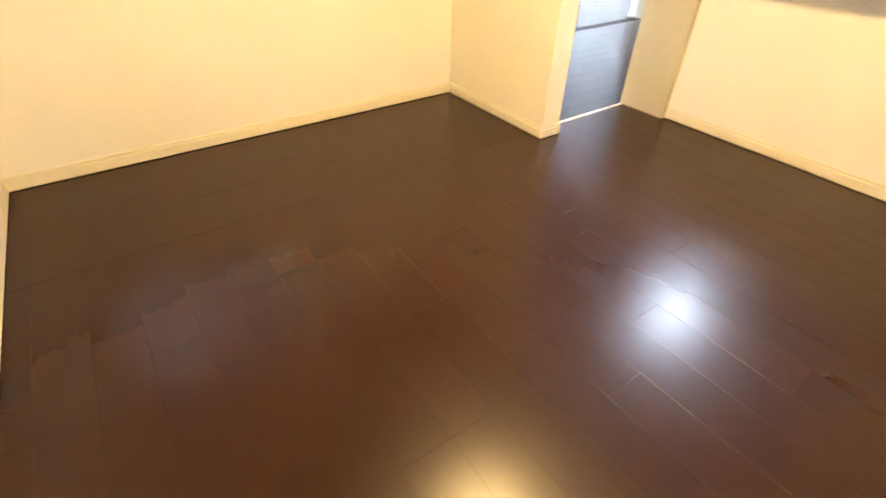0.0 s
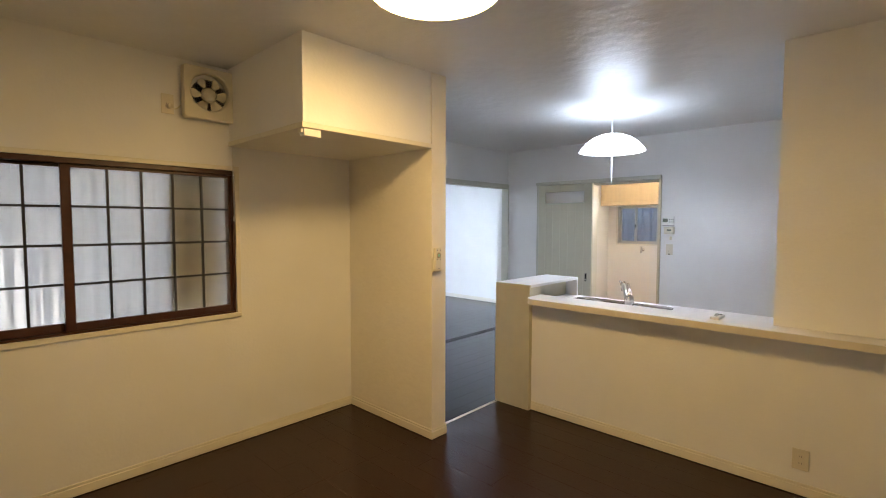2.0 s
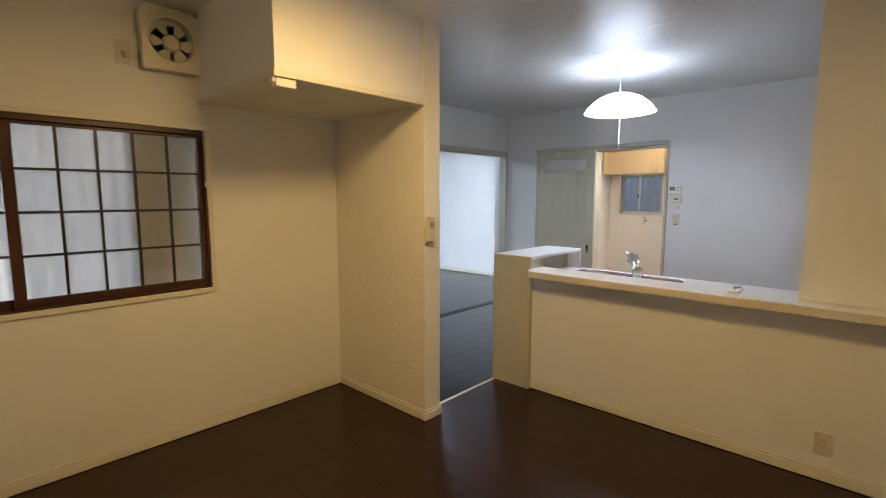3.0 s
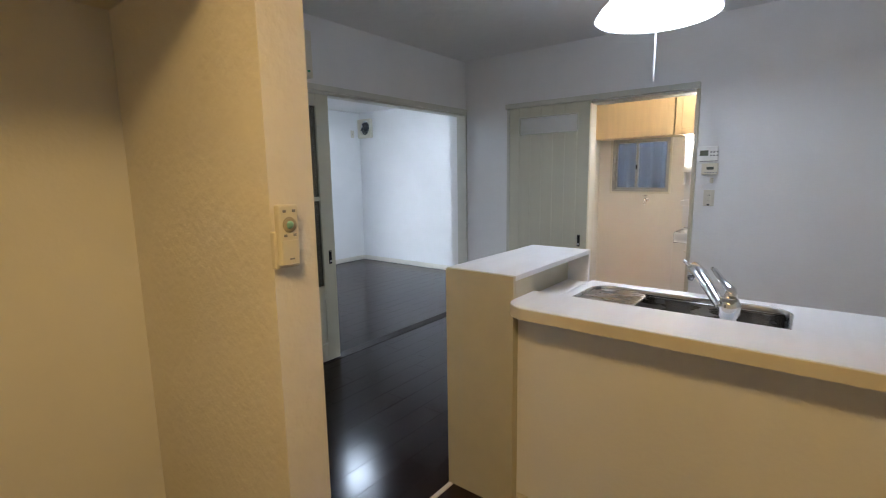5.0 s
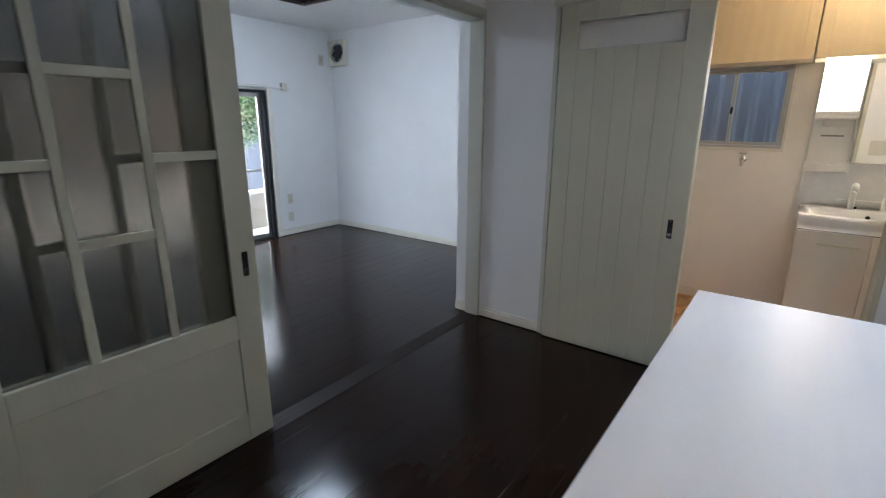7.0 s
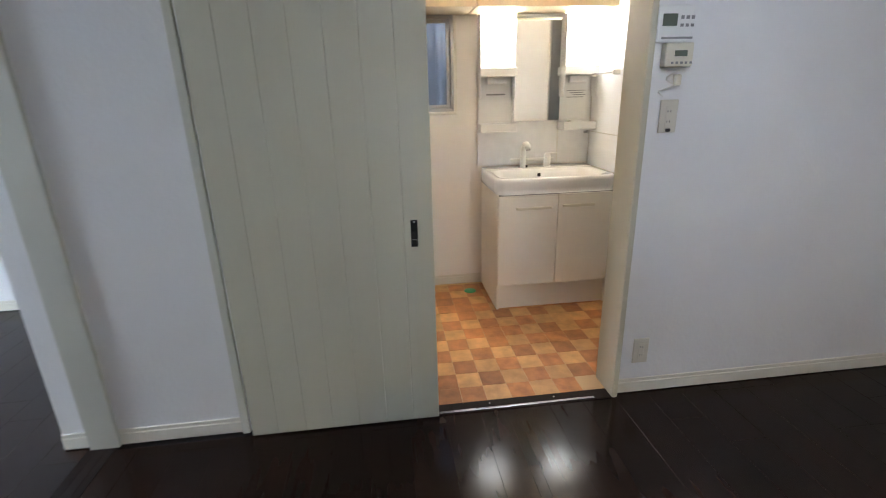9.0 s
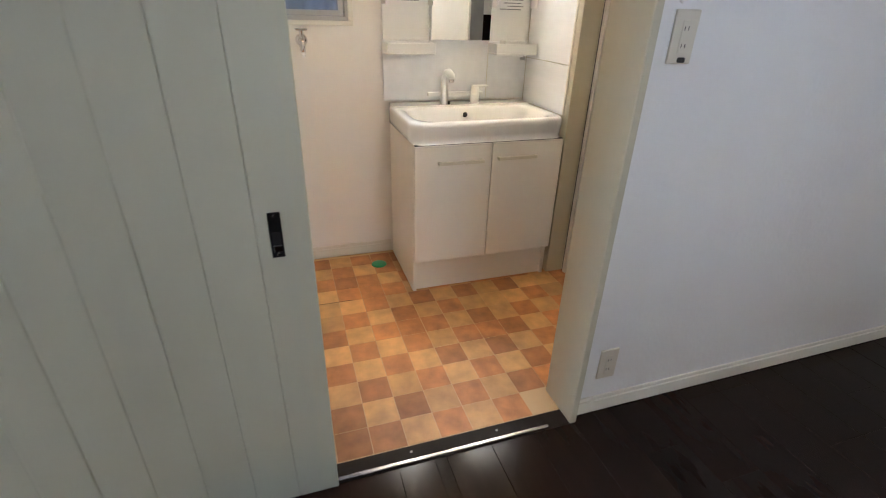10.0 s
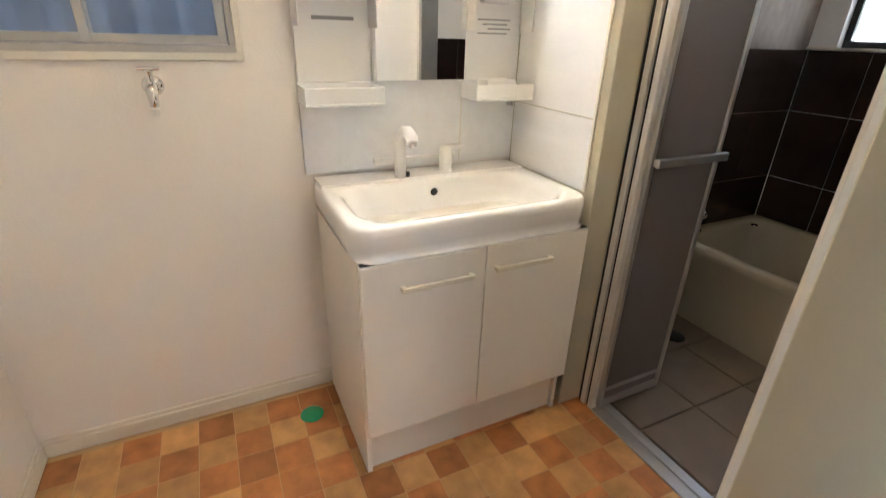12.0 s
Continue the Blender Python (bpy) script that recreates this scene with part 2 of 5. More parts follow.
# ---- the setting ----
M["bath_render"] = mat("rough_bath_plaster", (0.36, 0.31, 0.27), 0.8, vary=0.2, scale=30, bump=0.7, bscale=60, stretch=(1, 1, 0.4))
SOUTH, WEST = -0.7, -0.11
wall("wall_living_north", "y", 3.27, 0.16, WEST - 0.15, 2.52, 0, CEIL, [(-0.02, 1.573, 0.915, 1.885)], label="cream plastered wall with a wide window")
wall("wall_living_west", "x", WEST, -0.15, SOUTH - 0.15, 3.27, 0, CEIL)
wall("wall_south", "y", SOUTH, -0.15, WEST, 6.03, 0, CEIL)
wall("wall_stub", "x", 2.52, 0.14, 2.31, 4.06, 0, CEIL, material=M["stucco"], label="short cream stucco wall beside the passage")
wall("wall_block", "x", 2.66, 0.38, 3.27, 4.06, 0, CEIL, label="white plastered wall block beside the glazed doors")
wall("wall_room_west", "x", 2.66, -0.15, 4.26, 7.37, 0, ROOM_CEIL)
wall("wall_counter", "x", 3.47, 0.13, SOUTH, 2.10, 0, 0.895, label="low cream wall under the kitchen bar")
wall("wall_pillar", "x", 3.48, 0.12, SOUTH, 0.48, 0.944, CEIL, label="cream plastered wall standing on the bar")
wall("wall_kitchen_east", "x", 5.875, 0.155, SOUTH, 4.06, 0, CEIL, [(1.9145, 2.78, 0, 2.04)], label="white plastered kitchen wall with a doorway")
wall("wall_kitchen_north", "y", 4.06, 0.20, 2.66, 7.41, 0, CEIL, [(3.06, 5.876, 0, 2.05)], label="white plastered wall with a wide sliding-door opening")
wall("wall_room_east", "x", 7.41, 0.15, 4.26, 7.53, 0, ROOM_CEIL)
wall("wall_room_north", "y", 7.37, 0.16, 2.51, 7.41, 0, ROOM_CEIL, [(4.70, 6.42, 0.0, 1.745)], label="white wall with a sliding garden window")
wall("wall_washroom_north", "y", 3.178, 0.10, 6.03, 7.315, 0, WASH_CEIL, material=M["wallpaper"])
wall("wall_washroom_east", "x", 7.315, 0.14, 1.28, 3.27, 0, WASH_CEIL, [(2.425, 3.03, 1.225, 1.80)], material=M["wallpaper"], label="white papered washroom wall with a small window")
wall("wall_washroom_west", "x", 6.0304, 0.005, 1.381, 3.177, 0, WASH_CEIL - 0.001, [(1.9145, 2.783, 0, 2.086)], material=M["wallpaper"], label="cream papered washroom wall round the doorway")
wall("wall_washroom_south", "y", 1.38, -0.10, 6.03, 7.315, 0, WASH_CEIL, [(6.08, 6.815, 0, 1.98)], material=M["wallpaper"])
wall("wall_bath_east", "x", 7.33, 0.14, -0.30, 1.28, -0.06, BATH_CEIL, label="bathroom wall, rough plaster above dark tiles", material=M["bath_render"])
wall("wall_bath_south", "y", -0.30, -0.14, 5.93, 7.47, -0.06, BATH_CEIL, [(6.30, 7.20, 1.28, 1.95)], label="bathroom wall with a bright window")
wall("wall_bath_west", "x", 6.036, -0.005, -0.299, 1.279, -0.05, BATH_CEIL, material=M["wallpaper"], label="bathroom wall, cream paper above dark tiles")
structure("alcove_soffit", boxes([((1.55, 2.32, 2.075), (2.518, 3.27, CEIL))]), M["plaster"], "cream boxed-in soffit over the alcove", "soffit")
structure("alcove_trim", boxes([((1.54, 2.31, 2.045), (2.53, 3.268, 2.075))], 0.003), M["trim"], "cream board closing the soffit's underside", "trim")

structure("ceiling_living", box((WEST - 0.1, SOUTH - 0.1, CEIL), (6.0, 4.15, CEIL + 0.08)), M["ceiling"], "pale mottled ceiling paper", "ceiling")
bm = bmesh.new()
HX0, HX1, HY0, HY1 = 4.78, 6.30, 4.95, 6.42
for lo, hi in (((2.5, 4.2), (HX0, 7.5)), ((HX1, 4.2), (7.5, 7.5)), ((HX0, 4.2), (HX1, HY0)), ((HX0, HY1), (HX1, 7.5))):
    add_box(bm, (*lo, ROOM_CEIL), (*hi, ROOM_CEIL + 0.02))
structure("ceiling_room", bm, M["ceiling"], "white ceiling with a dark square coffer", "ceiling")
structure("ceiling_washroom", box((5.95, 1.3, WASH_CEIL), (7.4, 3.25, WASH_CEIL + 0.08)), M["wallpaper"], "white washroom ceiling", "ceiling")
structure("ceiling_bath", box((5.95, -0.4, BATH_CEIL), (7.4, 1.36, BATH_CEIL + 0.06)), M["wallpaper"], "white bathroom ceiling", "ceiling")

# unseen slab, added so that no sun leaks in past the thin ceilings
structure("roof", box((WEST - 0.4, SOUTH - 0.4, 2.78), (7.7, 7.65, 2.9)), M["wallpaper"], "unseen slab added over the rooms to keep the sun out", "roof")

floor_living = structure("floor_living", box((WEST - 0.1, SOUTH - 0.1, -0.12), (3.5, 2.42, -0.012)), M["under"], "glossy dark brown wooden floorboards", "floor")
add = box((WEST - 0.1, 2.42, -0.12), (2.6, 3.35, -0.012))
structure("floor_alcove", add, M["under"], "glossy dark brown wooden floorboards", "floor")
floor_kitchen = structure("floor_kitchen", boxes([((2.6, 2.42, -0.12), (5.9, 4.10, -0.012)), ((3.5, SOUTH - 0.1, -0.12), (5.9, 2.42, -0.012))]), M["under"], "glossy dark brown wooden floorboards", "floor")
floor_room = structure("floor_room", box((2.55, 4.10, -0.12), (7.5, 7.45, -0.012)), M["under"], "glossy dark brown wooden floorboards", "floor")
floor_wash = structure("floor_washroom", box((5.9, 1.30, -0.12), (7.4, 3.25, -0.0009)), mat("vinyl_base", (0.60, 0.40, 0.21), 0.5), "terracotta-tile patterned vinyl floor", "floor")
floor_bath = structure("floor_bath", box((5.95, -0.4, -0.14), (7.42, 1.30, -0.045)), mat("grout_grey", (0.42, 0.39, 0.35), 0.8), "beige-grey bathroom floor tiles", "floor")


def baseboard(name, a, b, normal, label="cream painted baseboard"):
    """A skirting with a stepped top from a to b in plan; normal points into the room."""
    (x0, y0), (x1, y1) = a, b
    nx, ny = normal
    bm = bmesh.new()
    for d, z0, z1 in ((0.010, 0.004, 0.056), (0.0065, 0.056, 0.074)):
        add_box(bm, (min(x0, x1, x0 + nx * d, x1 + nx * d), min(y0, y1, y0 + ny * d, y1 + ny * d), z0),
                (max(x0, x1, x0 + nx * d, x1 + nx * d), max(y0, y1, y0 + ny * d, y1 + ny * d), z1), 0.002)
    return structure(name, bm, M["trim"], label, "baseboard")


baseboard("baseboard_living_north", (WEST, 3.27), (2.52, 3.27), (0, -1))
baseboard("baseboard_living_west", (WEST, SOUTH), (WEST, 3.26), (1, 0))
baseboard("baseboard_stub_west", (2.52, 2.31), (2.52, 3.26), (-1, 0))
baseboard("baseboard_stub_end", (2.512, 2.31), (2.668, 2.31), (0, -1))
baseboard("baseboard_stub_east", (2.66, 2.31), (2.66, 2.40), (1, 0))
baseboard("baseboard_block", (2.661, 3.27), (3.04, 3.27), (0, -1))
baseboard("baseboard_stub_kitchen", (2.66, 2.44), (2.66, 3.26), (1, 0))
baseboard("baseboard_counter", (3.47, SOUTH), (3.47, 2.098), (-1, 0))
baseboard("baseboard_south", (WEST + 0.01, SOUTH), (3.46, SOUTH), (0, 1))
baseboard("baseboard_kitchen_east", (5.875, SOUTH), (5.875, 1.913), (-1, 0))
baseboard("baseboard_kitchen_corner", (5.875, 3.56), (5.875, 4.045), (-1, 0))
baseboard("baseboard_room_jamb", (5.876, 4.165), (5.876, 4.26), (-1, 0))
baseboard("baseboard_room_east", (7.41, 4.27), (7.41, 7.37), (-1, 0))
baseboard("baseboard_room_north", (6.485, 7.37), (7.40, 7.37), (0, -1))
baseboard("baseboard_room_south", (5.876, 4.26), (7.40, 4.26), (0, 1))
baseboard("baseboard_washroom_east", (7.315, 2.25), (7.315, 3.168), (-1, 0))
baseboard("baseboard_washroom_north", (6.036, 3.178), (7.306, 3.178), (0, -1))

# door frames and thresholds
frame_wash = thing("door_frame_washroom", (5.86, 2.0, 0), "sage-painted frame round the washroom doorway", "door frame", kind="structure")
part("jamb", box((5.842, 1.914, 0.0), (6.013, 1.94, 2.042), 0.003), M["jamb"], frame_wash)
part("jamb", box((5.866, 2.757, 0.0), (6.036, 2.782, 2.04), 0.003), M["trim"], frame_wash)
part("head_rail", box((5.826, 1.914, 2.043), (5.874, 3.565, 2.088), 0.003), M["frame"], frame_wash)
part("lintel", box((5.876, 1.941, 2.022), (6.036, 2.7565, 2.0385), 0.002), M["trim"], frame_wash)
part("side_trim", box((5.858, 3.535, 0.0), (5.8745, 3.565, 2.042), 0.002), M["frame"], frame_wash)
frame_room = thing("door_frame_room", (5.87, 4.06, 0), "sage-painted frame round the wide room opening", "door frame", kind="structure")
part("head_rail", boxes([((3.04, 4.046, 2.05), (5.876, 4.0595, 2.094)), ((3.07, 4.06, 2.03), (5.874, 4.165, 2.0495))], 0.002), M["frame"], frame_room)
part("jamb", box((5.852, 4.046, 0.0), (5.8755, 4.16, 2.049), 0.003), M["frame"], frame_room)
part("jamb", box((3.0605, 4.046, 0.0), (3.085, 4.16, 2.049), 0.003), M["frame"], frame_room)
structure("threshold_living", box((2.662, 2.412, -0.01), (3.428, 2.436, 0.004), 0.002), M["strip"], "pale threshold strip between two floors", "threshold")
thr = thing("threshold_room", (4.5, 4.1, 0), "dark wooden sliding-door track in the floor", "threshold", kind="structure")
part("board", box((3.085, 4.06, -0.01), (5.852, 4.168, 0.0025), 0.001), M["darkstrip"], thr)
part("rail", box((3.09, 4.092, 0.0026), (5.85, 4.099, 0.0036)), M["darkstrip"], thr)
part("rail", box((3.09, 4.132, 0.0026), (5.85, 4.139, 0.0036)), M["darkstrip"], thr)
thr2 = thing("threshold_washroom", (5.88, 2.3, 0), "dark threshold board with a metal strip", "threshold", kind="structure")
part("board", box((5.842, 1.941, -0.01), (5.91, 2.80, 0.006), 0.002), M["darkstrip"], thr2)
part("metal_strip", box((5.846, 2.02, 0.0061), (5.858, 2.74, 0.010), 0.002), M["steel"], thr2, "worn metal strip")
for y in (2.2, 2.5):
    part("screw", lathe([(0.0, 0.0022), (0.004, 0.0015), (0.004, 0.0)], (5.885, y, 0.006), 10), M["alum"], thr2)

# ---- shared small things ----


def wave_glass(name, axis, scale, rough, tint=(0.93, 0.95, 0.95), depth=0.5, dots=1.0, flat=False):
    """Figured glass: ribs along one axis, or dots where axis is None."""
    m = bpy.data.materials.new(name)
    m.use_nodes = True
    t = m.node_tree
    b = t.nodes["Principled BSDF"]
    b.inputs["Base Color"].default_value = (*tint, 1)
    b.inputs["Transmission Weight"].default_value, b.inputs["Roughness"].default_value, b.inputs["IOR"].default_value = 1.0, rough, 1.45
    geo = t.nodes.new("ShaderNodeNewGeometry")
    if axis:
        w = t.nodes.new("ShaderNodeTexWave")
        w.bands_direction = axis
        w.inputs["Scale"].default_value = scale
        out = w.outputs["Fac"]
    else:
        w = t.nodes.new("ShaderNodeTexVoronoi")
        w.inputs["Scale"].default_value, w.inputs["Randomness"].default_value = scale, 0.1
        out = w.outputs["Distance"]
    if flat:
        turn = t.nodes.new("ShaderNodeMapping")
        turn.inputs["Scale"].default_value = (1, 0, 1)
        t.links.new(geo.outputs["Position"], turn.inputs[0])
        t.links.new(turn.outputs[0], w.inputs["Vector"])
    else:
        t.links.new(geo.outputs["Position"], w.inputs["Vector"])
    bp = t.nodes.new("ShaderNodeBump")
    bp.inputs["Strength"].default_value, bp.inputs["Distance"].default_value = depth, 0.003
    t.links.new(out, bp.inputs["Height"])
    if not axis:
        ramp = t.nodes.new("ShaderNodeMapRange")
        ramp.inputs["From Min"].default_value, ramp.inputs["From Max"].default_value = 0.22, 0.30
        ramp.inputs["To Min"].default_value, ramp.inputs["To Max"].default_value = dots, 1.0
        hsv = t.nodes.new("ShaderNodeHueSaturation")
        hsv.inputs["Color"].default_value = (*tint, 1)
        t.links.new(out, ramp.inputs[0])
        t.links.new(ramp.outputs[0], hsv.inputs["Value"])
        t.links.new(hsv.outputs[0], b.inputs["Base Color"])
    t.links.new(bp.outputs[0], b.inputs["Normal"])
    return m


M["reeded"] = wave_glass("reeded_glass", "Z", 3, 0.18, (0.36, 0.35, 0.325), 0.02)
M["frosted"] = wave_glass("frosted_glass", None, 160, 0.45)
M["dotted"] = wave_glass("dotted_pattern_glass", None, 58, 0.22, depth=0.3, dots=0.78, flat=True)
M["clear"] = mat("clear_glass", (0.97, 0.98, 0.98), 0.0, vary=0.0, trans=1.0, ior=1.45)
M["mirror"] = mat("mirror_silver", (0.9, 0.92, 0.91), 0.015, 1.0, vary=0.0)


def glazed(name, bm, material, parent, label=""):
    ob = part(name, bm, material, parent, label)
    ob.visible_shadow = False
    return ob


def recessed_pull(parent, place, normal, height=0.105, width=0.026):
    """A dark recessed finger pull with a chrome cup; normal is 'x-', 'y-'."""
    x, y, z = place
    w, h, d = width / 2, height / 2, 0.004

    def put(u0, u1, z0, z1, e0, e1):
        if normal == "x-":
            return (x - e1, y + u0, z + z0), (x - e0, y + u1, z + z1)
        return (x + u0, y - e1, z + z0), (x + u1, y - e0, z + z1)
    pull = part("door_pull", box(*put(-w, w, -h, h, 0, d), 0.0015), M["iron"], parent, "dark metal recessed finger pull")
    part("pull_cup", box(*put(-w * 0.62, w * 0.62, -h * 0.72, h * 0.15, d, d + 0.0015), 0.001), M["darkhole"], pull)
    part("pull_lip", box(*put(-w * 0.66, w * 0.66, -h * 0.72, -h * 0.42, d + 0.0016, d + 0.004), 0.0015), M["chrome"], pull, "bright chrome lip")
    for s in (-1, 1):
        part("screw", box(*put(-0.003, 0.003, s * h * 0.86 - 0.003, s * h * 0.86 + 0.003, d, d + 0.0012), 0.001), M["chrome"], pull)


def outlet_plate(name, axis, place, size, label, sockets=2, toggle=False, sign=-1):
    """A wall plate: body, module and slots. place is the plate's centre on the wall; sign is the way the face points."""
    x, y, z = place
    w, h = size[0] / 2, size[1] / 2

    def put(u0, u1, z0, z1, e0, e1):
        a, b = sorted((sign * e0, sign * e1))
        if axis == "x":
            return (x + a, y + u0, z + z0), (x + b, y + u1, z + z1)
        return (x + u0, y + a, z + z0), (x + u1, y + b, z + z1)
    root = thing(name, place, label, "wall socket" if not toggle else "switch")
    part("plate", box(*put(-w, w, -h, h, 0, 0.007), 0.003, 2), M["plate"], root)
    part("module", box(*put(-w * 0.36, w * 0.36, -h * 0.62, h * 0.62, 0.0071, 0.0095), 0.001), M["plate"], root)
    for k in range(sockets):
        zc = h * (0.32 - 0.64 * k) if sockets > 1 else 0
        for u in (-0.0055, 0.0055):
            part("slot", box(*put(u - 0.001, u + 0.001, zc - 0.0045, zc + 0.0045, 0.0096, 0.0102)), M["darkhole"], root)
    return root


# ---- kitchen ----
# shelf box that closes the end of the bar
bx0, bx1, by0, by1, bz = 3.43, 4.25, 2.10, 2.44, 1.032
unit = thing("bar_end_shelf", (3.84, 2.27, 0), "white laminate box shelf closing the bar, open at the back", "shelf unit")
part("top_board", box((bx0 + 0.0183, by0, bz - 0.022), (bx1, by1, bz), 0.0015), M["laminate"], unit, "white laminate top board")
part("front_panel", box((bx0, by0, 0.0), (bx0 + 0.018, by1, bz - 0.0005), 0.001), M["panel"], unit, "cream front panel, darkened to olive-beige for its low light")
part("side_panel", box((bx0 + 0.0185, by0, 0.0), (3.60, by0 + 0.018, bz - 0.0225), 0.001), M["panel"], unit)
part("end_panel", box((bx1 - 0.022, by0, 0.0), (bx1, by1, bz - 0.0225), 0.001), M["laminate"], unit)
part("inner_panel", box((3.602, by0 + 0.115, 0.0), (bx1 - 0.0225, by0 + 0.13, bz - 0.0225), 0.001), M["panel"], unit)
part("niche_floor", box((3.6005, by0 - 0.0012, 0.842), (bx1 - 0.0225, by0 + 0.114, 0.862), 0.001), M["laminate"], unit)
for z in (0.70, 0.36, 0.04):
    part("shelf_board", box((bx0 + 0.0185, by0 + 0.131, z), (bx1 - 0.0225, by1 - 0.002, z + 0.018), 0.001), M["laminate"], unit)
part("shelf_board", box((bx0 + 0.0185, by0 + 0.131, 0.86), (bx1 - 0.0225, by1 - 0.002, 0.874), 0.001), M["laminate"], unit)
hook = thing("black_hook", (4.24, 2.45, 0.64), "small black iron hook latch on the white shelf", "hook")
part("plate", box((4.228, 2.4305, 0.585), (4.25, 2.442, 0.70), 0.003, 2), M["iron"], hook)
part("ring", tube([(4.246 + 0.016 * math.cos(a), 2.452 + 0.01 * math.sin(a * 0.5), 0.60 + 0.022 * math.sin(a)) for a in [k * math.pi / 7 for k in range(12)]], 0.0035, 8), M["iron"], hook)

# bar top with a rounded end
cx, cy, r = 3.43, 1.998, 0.10
outline = [(3.60, SOUTH), (3.60, 2.098), (3.43, 2.098)] + [(cx + r * math.cos(a), cy + r * math.sin(a)) for a in [math.pi / 2 + k * math.pi / 18 for k in range(1, 10)]] + [(3.328, SOUTH)]
bar = thing("bar_counter", (3.45, 0.7, 0.90), "white laminate bar counter with a rounded corner", "counter")
part("board", slab(outline, 0.896, 0.942, 0.003), M["laminate"], bar)
part("edge_band", slab([(x - 0.0008 if x < 3.59 else x - 0.01, y) for x, y in outline], 0.8975, 0.9375), M["edge"], bar, "cream edge band")

# worktop and sink
sx0, sx1, sy0, sy1 = 3.685, 4.195, 1.215, 2.045
top = thing("worktop", (3.93, 0.8, 0.82), "white kitchen worktop round a steel sink", "worktop")
for lo, hi in (((3.6005, SOUTH), (4.27, sy0 - 0.0202)), ((3.6005, sy1 + 0.0202), (4.27, 2.0985))):
    part("board", box((*lo, 0.825), (*hi, 0.86)), M["laminate"], top)
part("front_edge", box((4.2702, SOUTH, 0.822), (4.276, 2.0985, 0.861), 0.002), M["laminate"], top)
cabinet = thing("sink_cabinet", (3.93, 0.8, 0), "white kitchen base cabinet under the worktop", "cabinet")
part("body", box((3.6015, SOUTH + 0.01, 0.08), (4.23, 1.19, 0.82), 0.002), M["vanity"], cabinet)
part("body", box((3.6015, 1.195, 0.08), (4.23, 2.095, 0.62), 0.002), M["vanity"], cabinet)
part("plinth", box((3.6015, SOUTH + 0.01, 0.0), (4.18, 2.095, 0.079)), M["vanity"], cabinet)


def rounded(x0, x1, y0, y1, r, n=6):
    pts = []
    for cx, cy, a0 in ((x1 - r, y1 - r, 0), (x0 + r, y1 - r, 90), (x0 + r, y0 + r, 180), (x1 - r, y0 + r, 270)):
        pts += [(cx + r * math.cos(radians(a0 + 90 * k / n)), cy + r * math.sin(radians(a0 + 90 * k / n))) for k in range(n + 1)]
    return pts


def loft(rings, close=True, smooth=True):
    """Skin a stack of (outline, z) rings; close: fill the last one."""
    bm = bmesh.new()
    made = [[bm.verts.new((x, y, z)) for x, y in pts] for pts, z in rings]
    n = len(made[0])
    for a, b in zip(made, made[1:]):
        for k in range(n):
            f = bm.faces.new((a[k], a[(k + 1) % n], b[(k + 1) % n], b[k]))
            f.smooth = smooth
    if close:
        bm.faces.new(made[-1])
    bmesh.ops.recalc_face_normals(bm, faces=bm.faces)
    return bm


sink = thing("kitchen_sink", (3.94, 1.63, 0.86), "brushed steel sink with a slatted drain board", "sink")


def ring_at(d, z, r):
    return rounded(sx0 + d, sx1 - d, sy0 + d, sy1 - d, r), z


part("sink_surround", loft([(rounded(3.6005, 4.27, sy0 - 0.02, sy1 + 0.02, 0.0005), 0.825), (rounded(3.6005, 4.27, sy0 - 0.02, sy1 + 0.02, 0.0005), 0.86), ring_at(0.006, 0.86, 0.089), ring_at(0.006, 0.825, 0.089)], close=False, smooth=False), M["laminate"], top)


part("rim", loft([ring_at(0.0, 0.8605, 0.095), ring_at(0.001, 0.8632, 0.094), ring_at(0.005, 0.8640, 0.090), ring_at(0.009, 0.8625, 0.086), ring_at(0.012, 0.857, 0.083), ring_at(0.014, 0.842, 0.081)], close=False), M["steel"], sink, "thin rolled steel rim")
part("bowl", loft([ring_at(0.0142, 0.846, 0.081), ring_at(0.016, 0.80, 0.079), ring_at(0.022, 0.70, 0.075), ring_at(0.030, 0.680, 0.068), ring_at(0.05, 0.671, 0.05), ring_at(0.2, 0.667, 0.02)]), M["steel"], sink)
part("drain", lathe([(0.0, 0.004), (0.05, 0.004), (0.058, 0.0), (0.058, -0.002)], (3.94, 1.5, 0.669), 24), M["chrome"], sink)
board = thing("drain_board", (3.95, 1.91, 0.85), "perforated stainless drain plate lying over the sink", "drain board")
plate = rounded(sx0 + 0.017, sx1 - 0.017, 1.775, sy1 - 0.017, 0.075)
part("plate", loft([(plate, 0.846), (plate, 0.852), (rounded(sx0 + 0.020, sx1 - 0.020, 1.778, sy1 - 0.020, 0.072), 0.8545), (rounded(sx0 + 0.034, sx1 - 0.034, 1.792, sy1 - 0.034, 0.058), 0.852)]), M["steel"], board)
for i in range(8):
    for j in range(4):
        x, y = 3.775 + 0.049 * i, 1.835 + 0.048 * j
        part("hole", slab([(x + 0.003 * math.cos(a), y + 0.0055 * math.sin(a)) for a in [k * math.pi / 5 for k in range(10)]], 0.8521, 0.8527), M["darkhole"], board)
rack = thing("sink_rack", (3.93, 1.6, 0.8), "chrome wire rack hanging inside the sink", "rack")
for x in (3.80, 3.835):
    part("wire", tube([(x, 1.785, 0.842), (x, 1.66, 0.842), (x, 1.50, 0.842), (x, 1.475, 0.83), (x, 1.47, 0.80), (x, 1.47, 0.70)], 0.004, 8), M["chrome"], rack)
